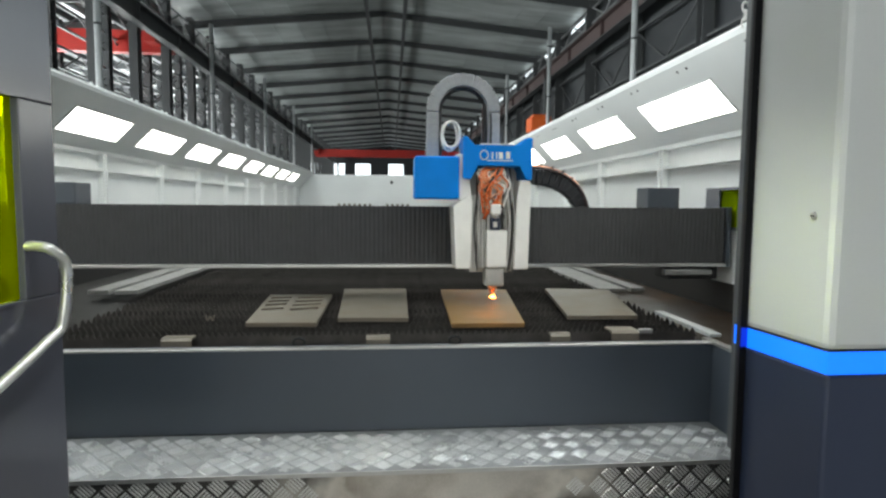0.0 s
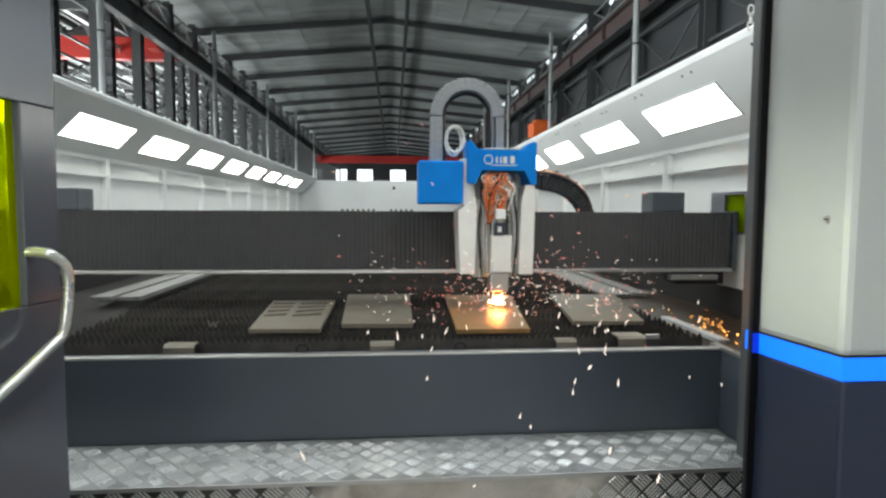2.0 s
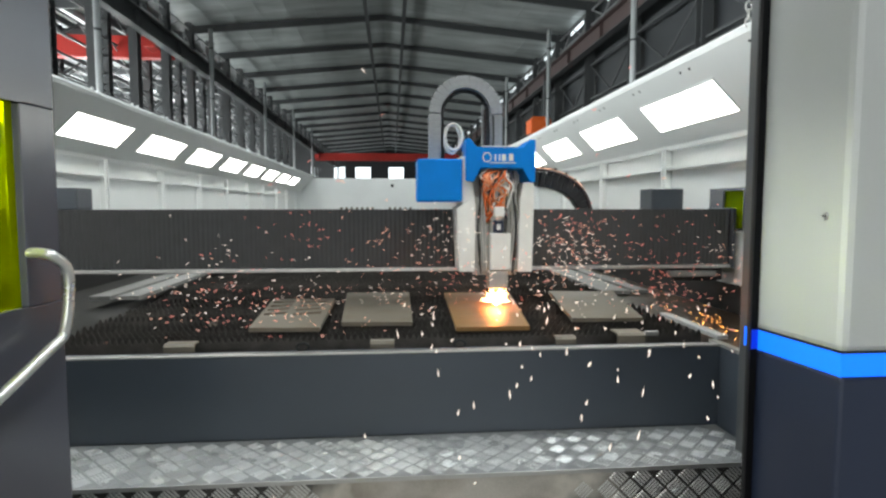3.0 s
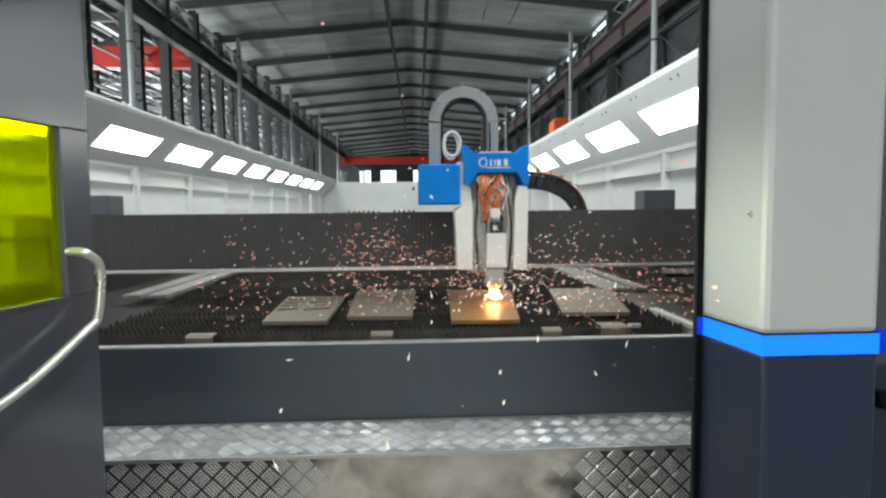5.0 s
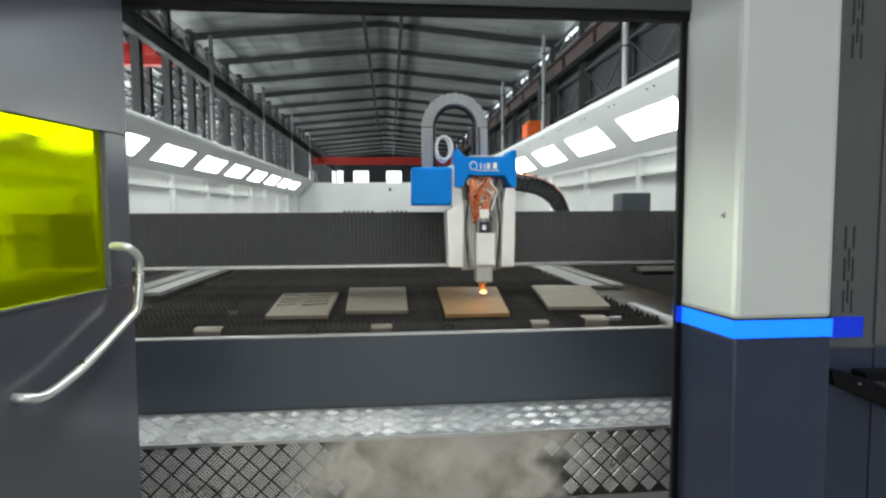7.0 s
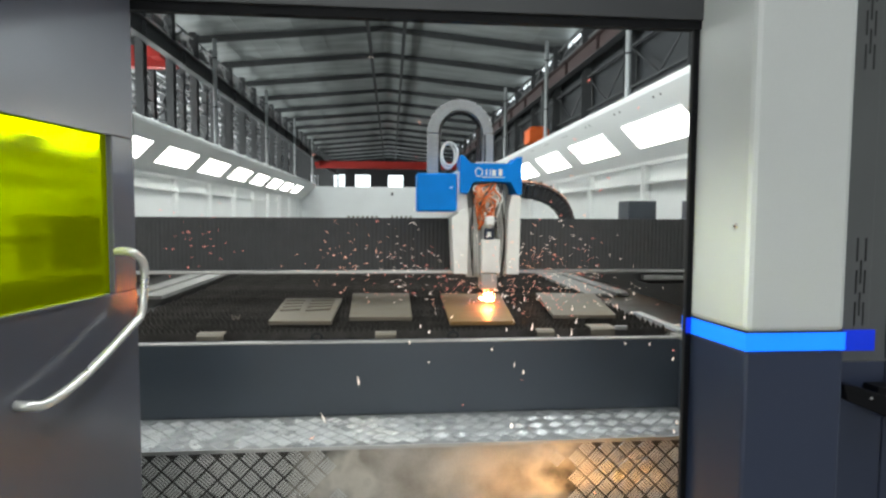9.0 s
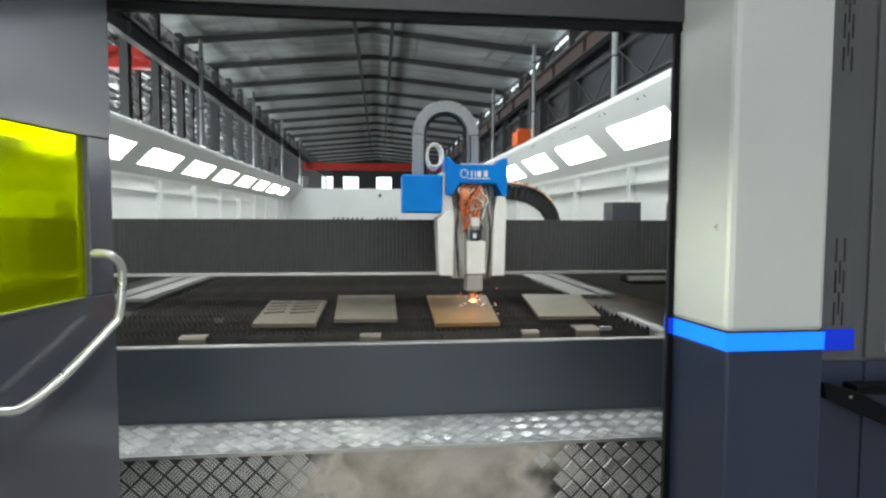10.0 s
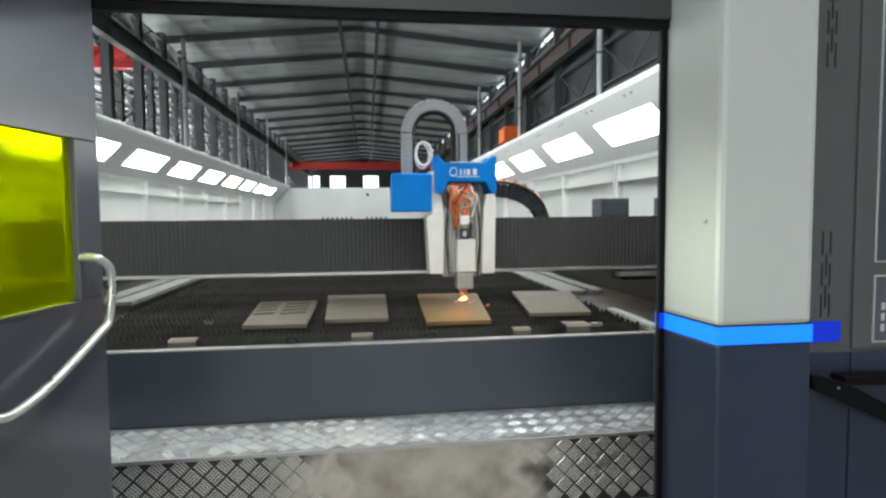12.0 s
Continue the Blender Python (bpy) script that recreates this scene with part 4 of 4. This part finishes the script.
def bars(bm, to_world, u0, u1, v0, v1, keep, p=0.102):
    r = random.Random(11)
    nu, nv = int((u1 - u0) / p * 2) + 1, int((v1 - v0) / p * 2) + 1
    for i in range(nu):
        for j in range(nv):
            if (i + j) % 2:
                continue
            u, v = u0 + i * p / 2, v0 + j * p / 2
            if not (u0 + 0.02 < u < u1 - 0.02 and v0 + 0.025 < v < v1 - 0.02) or r.random() > keep(u):
                continue
            a = math.radians(45 if i % 2 else -45)
            du, dv = Vector((math.cos(a), math.sin(a))), Vector((-math.sin(a), math.cos(a)))
            for k in (-2, -1, 0, 1, 2):
                c = Vector((u, v)) + dv * (0.128 * p * k)
                ln = 0.3 * p
                q4 = [c - du * ln - dv * (0.042 * p), c + du * ln - dv * (0.042 * p), c + du * ln + dv * (0.042 * p), c - du * ln + dv * (0.042 * p)]
                top = [c - du * ln * 0.8 - dv * (0.024 * p), c + du * ln * 0.8 - dv * (0.024 * p), c + du * ln * 0.8 + dv * (0.024 * p), c - du * ln * 0.8 + dv * (0.024 * p)]
                lo, hi = [bm.verts.new(to_world(w.x, w.y, 0.0)) for w in q4], [bm.verts.new(to_world(w.x, w.y, 0.0032)) for w in top]
                bm.faces.new(hi)
                for e in range(4):
                    bm.faces.new((lo[e], lo[(e + 1) % 4], hi[(e + 1) % 4], hi[e]))
    return bm


def worn(u):
    """How much of the tread's bars boots have left standing."""
    return 1.0 - 0.75 * math.exp(-((u - 0.75) / 0.55) ** 2)


bm = bars(bmesh.new(), lambda u, v, h: (u, v, 0.3502 + h * worn(u)), -1.9, 1.9, -0.43, -0.005, lambda u: 1.0)
bmesh.ops.recalc_face_normals(bm, faces=bm.faces[:])
tagged(part("tread_pattern", bm, "treadtop", step), kind="stuff")
# bars left out where the riser's painted glare lies
bm = bars(bmesh.new(), lambda u, v, h: (u, -0.4302 - h, v), -1.9, 1.9, 0.0, 0.334, lambda u: 1.0 if u < -0.1 or u > 1.18 else (0.5 if u < 0.06 or u > 1.06 else 0.0))
bmesh.ops.recalc_face_normals(bm, faces=bm.faces[:])
tagged(part("riser_pattern", bm, "treadbar", step), kind="stuff")


# ---- sparks and glow of the cut ----
TIP = Vector((HX, HY - 0.01, 0.852))
REST = Vector((HX, HY, -0.6))
rng = random.Random(21)


def streak(length, r):
    """A short tapered six-sided bead drawn out along x."""
    bm = bmesh.new()
    mid = [bm.verts.new((0.15 * length, r * math.cos(1.0472 * k), r * math.sin(1.0472 * k))) for k in range(6)]
    a, b = bm.verts.new((-0.5 * length, 0, 0)), bm.verts.new((0.5 * length, 0, 0))
    for k in range(6):
        bm.faces.new((mid[k], mid[(k + 1) % 6], b))
        bm.faces.new((mid[(k + 1) % 6], mid[k], a))
    return bm


STREAKS = [mesh_of("spark", streak(l, r), mt) for l, r, mt in ((0.022, 0.003, "spark"), (0.034, 0.0026, "spark"), (0.044, 0.0024, "sparkhot"), (0.018, 0.0032, "sparkdeep"), (0.032, 0.0026, "sparkdeep"))]


def burst(name, reach, spikes, core, mat, label):
    """A ragged star of thin tapered spikes round a small core."""
    r = random.Random(int(reach * 1000))
    bm = bmesh.new()
    bmesh.ops.create_icosphere(bm, subdivisions=2, radius=core)
    for v in bm.verts:
        v.co *= r.uniform(0.7, 1.2)
    for k in range(spikes):
        a, e = r.uniform(0, 6.28319), r.uniform(-0.12, 1.25)
        d = Vector((math.cos(a) * math.cos(e), math.sin(a) * math.cos(e), math.sin(e)))
        u = d.orthogonal().normalized()
        w = d.cross(u)
        ln, wd = reach * r.uniform(0.35, 1.0), r.uniform(0.0025, 0.006)
        tip = bm.verts.new(d * ln)
        ring = [bm.verts.new(d * core * 0.5 + wd * (u * math.cos(2.0944 * q) + w * math.sin(2.0944 * q))) for q in range(3)]
        for q in range(3):
            bm.faces.new((ring[q], ring[(q + 1) % 3], tip))
    ob = part(name, bm, mat)
    ob.location = TIP
    return tagged(ob, label, "sparks")


ember = burst("nozzle_glow", 0.034, 30, 0.0045, "ember", "small orange glow under the laser nozzle")
# small glow added at the cut to cast warm light on the bed
cut_fill = burst("cutting_spatter", 0.07, 70, 0.009, "cut_fill", "small bright glow added at the cut for warm light")
small = burst("cutting_burst", 0.11, 120, 0.03, "flame", "bright fan of sparks at the cut")
large = burst("cutting_flare", 0.2, 420, 0.075, "flame", "blinding white-orange flare at the cut")


def flights():
    """Launch times, spark by spark."""
    out = [[] for _ in range(200)]
    for i in range(200):
        out[i].append((rng.uniform(2.62, 2.95) if i < 110 else rng.uniform(3.0, 5.12), 1.0))
        if i < 110:
            out[i].append((rng.uniform(3.7, 5.12), 1.0))
        if i < 70:
            out[i].append((rng.uniform(0.74, 1.05), 1.0))
        elif i < 150:
            out[i].append((rng.uniform(1.58, 2.08), 0.85))
        if 60 <= i < 160:
            out[i].append((rng.uniform(8.35, 9.08), 1.0))
        elif i >= 170:
            out[i] += [(rng.uniform(9.75, 9.95), 0.2), (rng.uniform(10.3, 10.5), 0.2), (rng.uniform(11.3, 11.45), 0.2), (rng.uniform(11.78, 11.95), 0.2)]
    return [sorted(f) for f in out]


FLIGHTS = flights()


def spent_sparks(count, wide, deep, size=1.0, mat="spent"):
    """Glowing specks: spent sparks on the unseen floor, and a side plate's orange glow."""
    r = random.Random(77)
    bm = bmesh.new()
    for _ in range(count):
        m = Matrix.Translation((r.gauss(0, wide), r.gauss(0, deep), r.uniform(0.004, 0.02))) @ Matrix.Rotation(r.uniform(0, 3.14), 4, "Z")
        co = [m @ Vector(p) for p in ((-0.014 * size, 0, 0), (0, -0.006 * size, 0), (0.014 * size, 0, 0), (0, 0.006 * size, 0), (0, 0, 0.007 * size))]
        v = [bm.verts.new(p) for p in co]
        for k in range(4):
            bm.faces.new((v[k], v[(k + 1) % 4], v[4]))
    return tagged(part("spent_sparks", bm, mat), "glowing orange specks for spent sparks and the side plate's glow", "sparks", kind="stuff")


# the last set stands for the orange glow on the side plate
SPENT, FEW, PLATE_GLOW = spent_sparks(170, 0.34, 0.10), spent_sparks(36, 0.14, 0.05), spent_sparks(48, 0.13, 0.28, 0.45, "ember")
FALLERS = [mesh_of("spark", streak(l, r), "sparkhot") for l, r in ((0.036, 0.0034), (0.026, 0.004), (0.046, 0.0031), (0.018, 0.0036))]


def spray(k):
    """A loose handful of small sparks that flies as one."""
    r = random.Random(100 + k)
    bm = bmesh.new()
    for _ in range(34):
        c = Vector((r.gauss(0, 0.15), r.gauss(0, 0.14), r.gauss(0, 0.11)))
        m = Matrix.Translation(c) @ Matrix.Rotation(r.uniform(-0.9, 0.9), 4, "Z") @ Matrix.Rotation(r.uniform(-0.7, 0.7), 4, "Y")
        piece = streak(r.uniform(0.008, 0.03), r.uniform(0.0013, 0.0027))
        piece.transform(m)
        me = bpy.data.meshes.new("tmp")
        piece.to_mesh(me)
        piece.free()
        bm.from_mesh(me)
        bpy.data.meshes.remove(me)
    ob = part("spark_spray", bm, ("spark", "sparkhot", "sparkdeep")[k % 3])
    return tagged(ob, "loose spray of glowing pinkish sparks", "sparks", kind="stuff")


SPRAYS = [spray(k) for k in range(64)]


def fly(ob, plan, v, turn, rest, steps=0, drop=2.3):
    """Key one piece: at rest under the floor, thrown from the cut, gone again."""
    rows, last = [(0.0, rest)], 0.0
    for t, power in plan:
        t = round(t * 30) / 30
        if t < last + 0.15:
            continue
        n = steps or rng.choice((4, 5, 6, 7)) + (2 if v.y < -1.5 else 0)
        rows += [(t - 1 / 15, rest), (t, TIP)]
        for k in range(1, n + 1):
            s = k * 0.1
            p = TIP + v * power * s * (1 - 0.35 * s) + Vector((0, 0, -drop * s * s))
            rows.append((t + s, p))
            if p.z < (0.84 if p.y > 0.05 else 0.1):
                n = k
                break
        last = t + n * 0.1 + 1 / 15
        rows.append((last, rest))
    rows.append((max(12.2, last + 0.05), rest))
    walk(ob, [(t, Matrix.Translation(p) @ turn) for t, p in rows])


def motions():
    for i, plan in enumerate(FLIGHTS):
        ob = tagged(new("spark", STREAKS[i % len(STREAKS)]), "glowing orange-white spark thrown from the cut", "spark", "sparks")
        az = rng.uniform(4.1, 5.9) if i % 3 == 0 else rng.uniform(0, 6.28319)
        el = rng.uniform(0.05, 1.2)
        speed = rng.uniform(2.0, 7.0) if i % 3 else rng.uniform(2.8, 6.4)
        d = Vector((math.cos(az) * math.cos(el), math.sin(az) * math.cos(el) * (0.45 if math.sin(az) > 0 else 1.0), math.sin(el)))
        turn = Matrix.Rotation(az, 4, "Z") @ Matrix.Rotation(-el * rng.uniform(-0.6, 0.9), 4, "Y")
        fly(ob, plan, d * speed, turn, REST)
    for k, ob in enumerate(SPRAYS):
        side = 1 if k % 2 else -1
        v = Vector((side * rng.uniform(0.6, 5.6), rng.uniform(-2.4, 0.4), rng.uniform(0.4, 2.6)))
        plan = [(rng.uniform(2.61, 2.73) if k < 40 else rng.uniform(3.07, 3.12), 1.0), (rng.uniform(4.45, 5.0), 1.0)]
        if k % 8 == 1:
            v = Vector((rng.uniform(1.5, 2.0), rng.uniform(-0.2, 0.3), rng.uniform(1.7, 2.2)))
            plan[1] = (rng.uniform(5.16, 5.26), 1.0)
        plan += [(rng.uniform(0.78, 0.94), 1.1)] if k < 20 else ([(rng.uniform(1.62, 1.98), 0.7)] if k < 38 else [(rng.uniform(8.5, 9.0), 0.9)] if k < 58 else [])
        fly(ob, sorted(plan + [(rng.uniform(3.2, 4.0), 1.0)]), v, Matrix.Identity(4), Vector((HX, HY, -1.2)))

    for i in range(100):
        # large drops thrown over the front beam that fall before the step
        ob = tagged(new("spark", FALLERS[i % 4]), "large white-hot spark falling before the machine", "spark", "sparks")
        az, up = rng.uniform(4.15, 5.75), rng.uniform(0.3, 2.0)
        flat = rng.uniform(3.0, 6.4)
        v = Vector((math.cos(az) * flat, math.sin(az) * flat, up))
        plan = [(rng.uniform(2.6, 2.78), 1.0), (rng.uniform(4.4, 5.3), 1.0)]
        if i % 3 != 1:
            plan.append((rng.uniform(1.58, 1.86), 1.0))
        else:
            plan.append((rng.uniform(0.78, 1.1), 1.0))
        if i % 2:
            plan.append((rng.uniform(3.15, 3.7), 1.0))
        if i % 4:
            plan.append((rng.uniform(8.4, 8.98), 1.0))
        turn = Matrix.Rotation(rng.uniform(0, 3.1), 4, "Z") @ Matrix.Rotation(rng.uniform(0.9, 2.1), 4, "Y")
        fly(ob, sorted(plan), v, turn, REST, 8, 4.4)

    def flash(ob, spans, up):
        rows = [(0.0, REST)]
        for a, b in spans:
            rows += [(a - 0.05, REST), (a, up), (b, up), (b + 0.05, REST)]
        walk(ob, [(t, Matrix.Translation(p)) for t, p in rows + [(12.0, REST)]])

    flash(cut_fill, ((0.74, 1.34), (1.58, 2.3), (2.66, 5.42), (8.3, 9.08)), TIP)
    flash(small, ((0.77, 0.92), (1.07, 1.13), (1.6, 1.66), (1.86, 1.94), (2.67, 2.74), (2.98, 3.02), (3.14, 4.84), (5.17, 5.31), (8.5, 8.93)), TIP)
    flash(SPENT, ((8.5, 9.3),), Vector((1.25, -0.80, 0.001)))
    flash(FEW, ((2.3, 2.62), (3.15, 4.3), (5.15, 6.15), (9.4, 9.6)), Vector((1.6, -0.68, 0.001)))
    flash(PLATE_GLOW, ((1.12, 1.4), (1.75, 2.1), (2.85, 3.35), (3.8, 4.9)), Vector((2.32, 0.75, 0.701)))
    flash(large, ((3.17, 4.83), (8.88, 8.92)), TIP + Vector((0, 0, 0.03)))


motions()
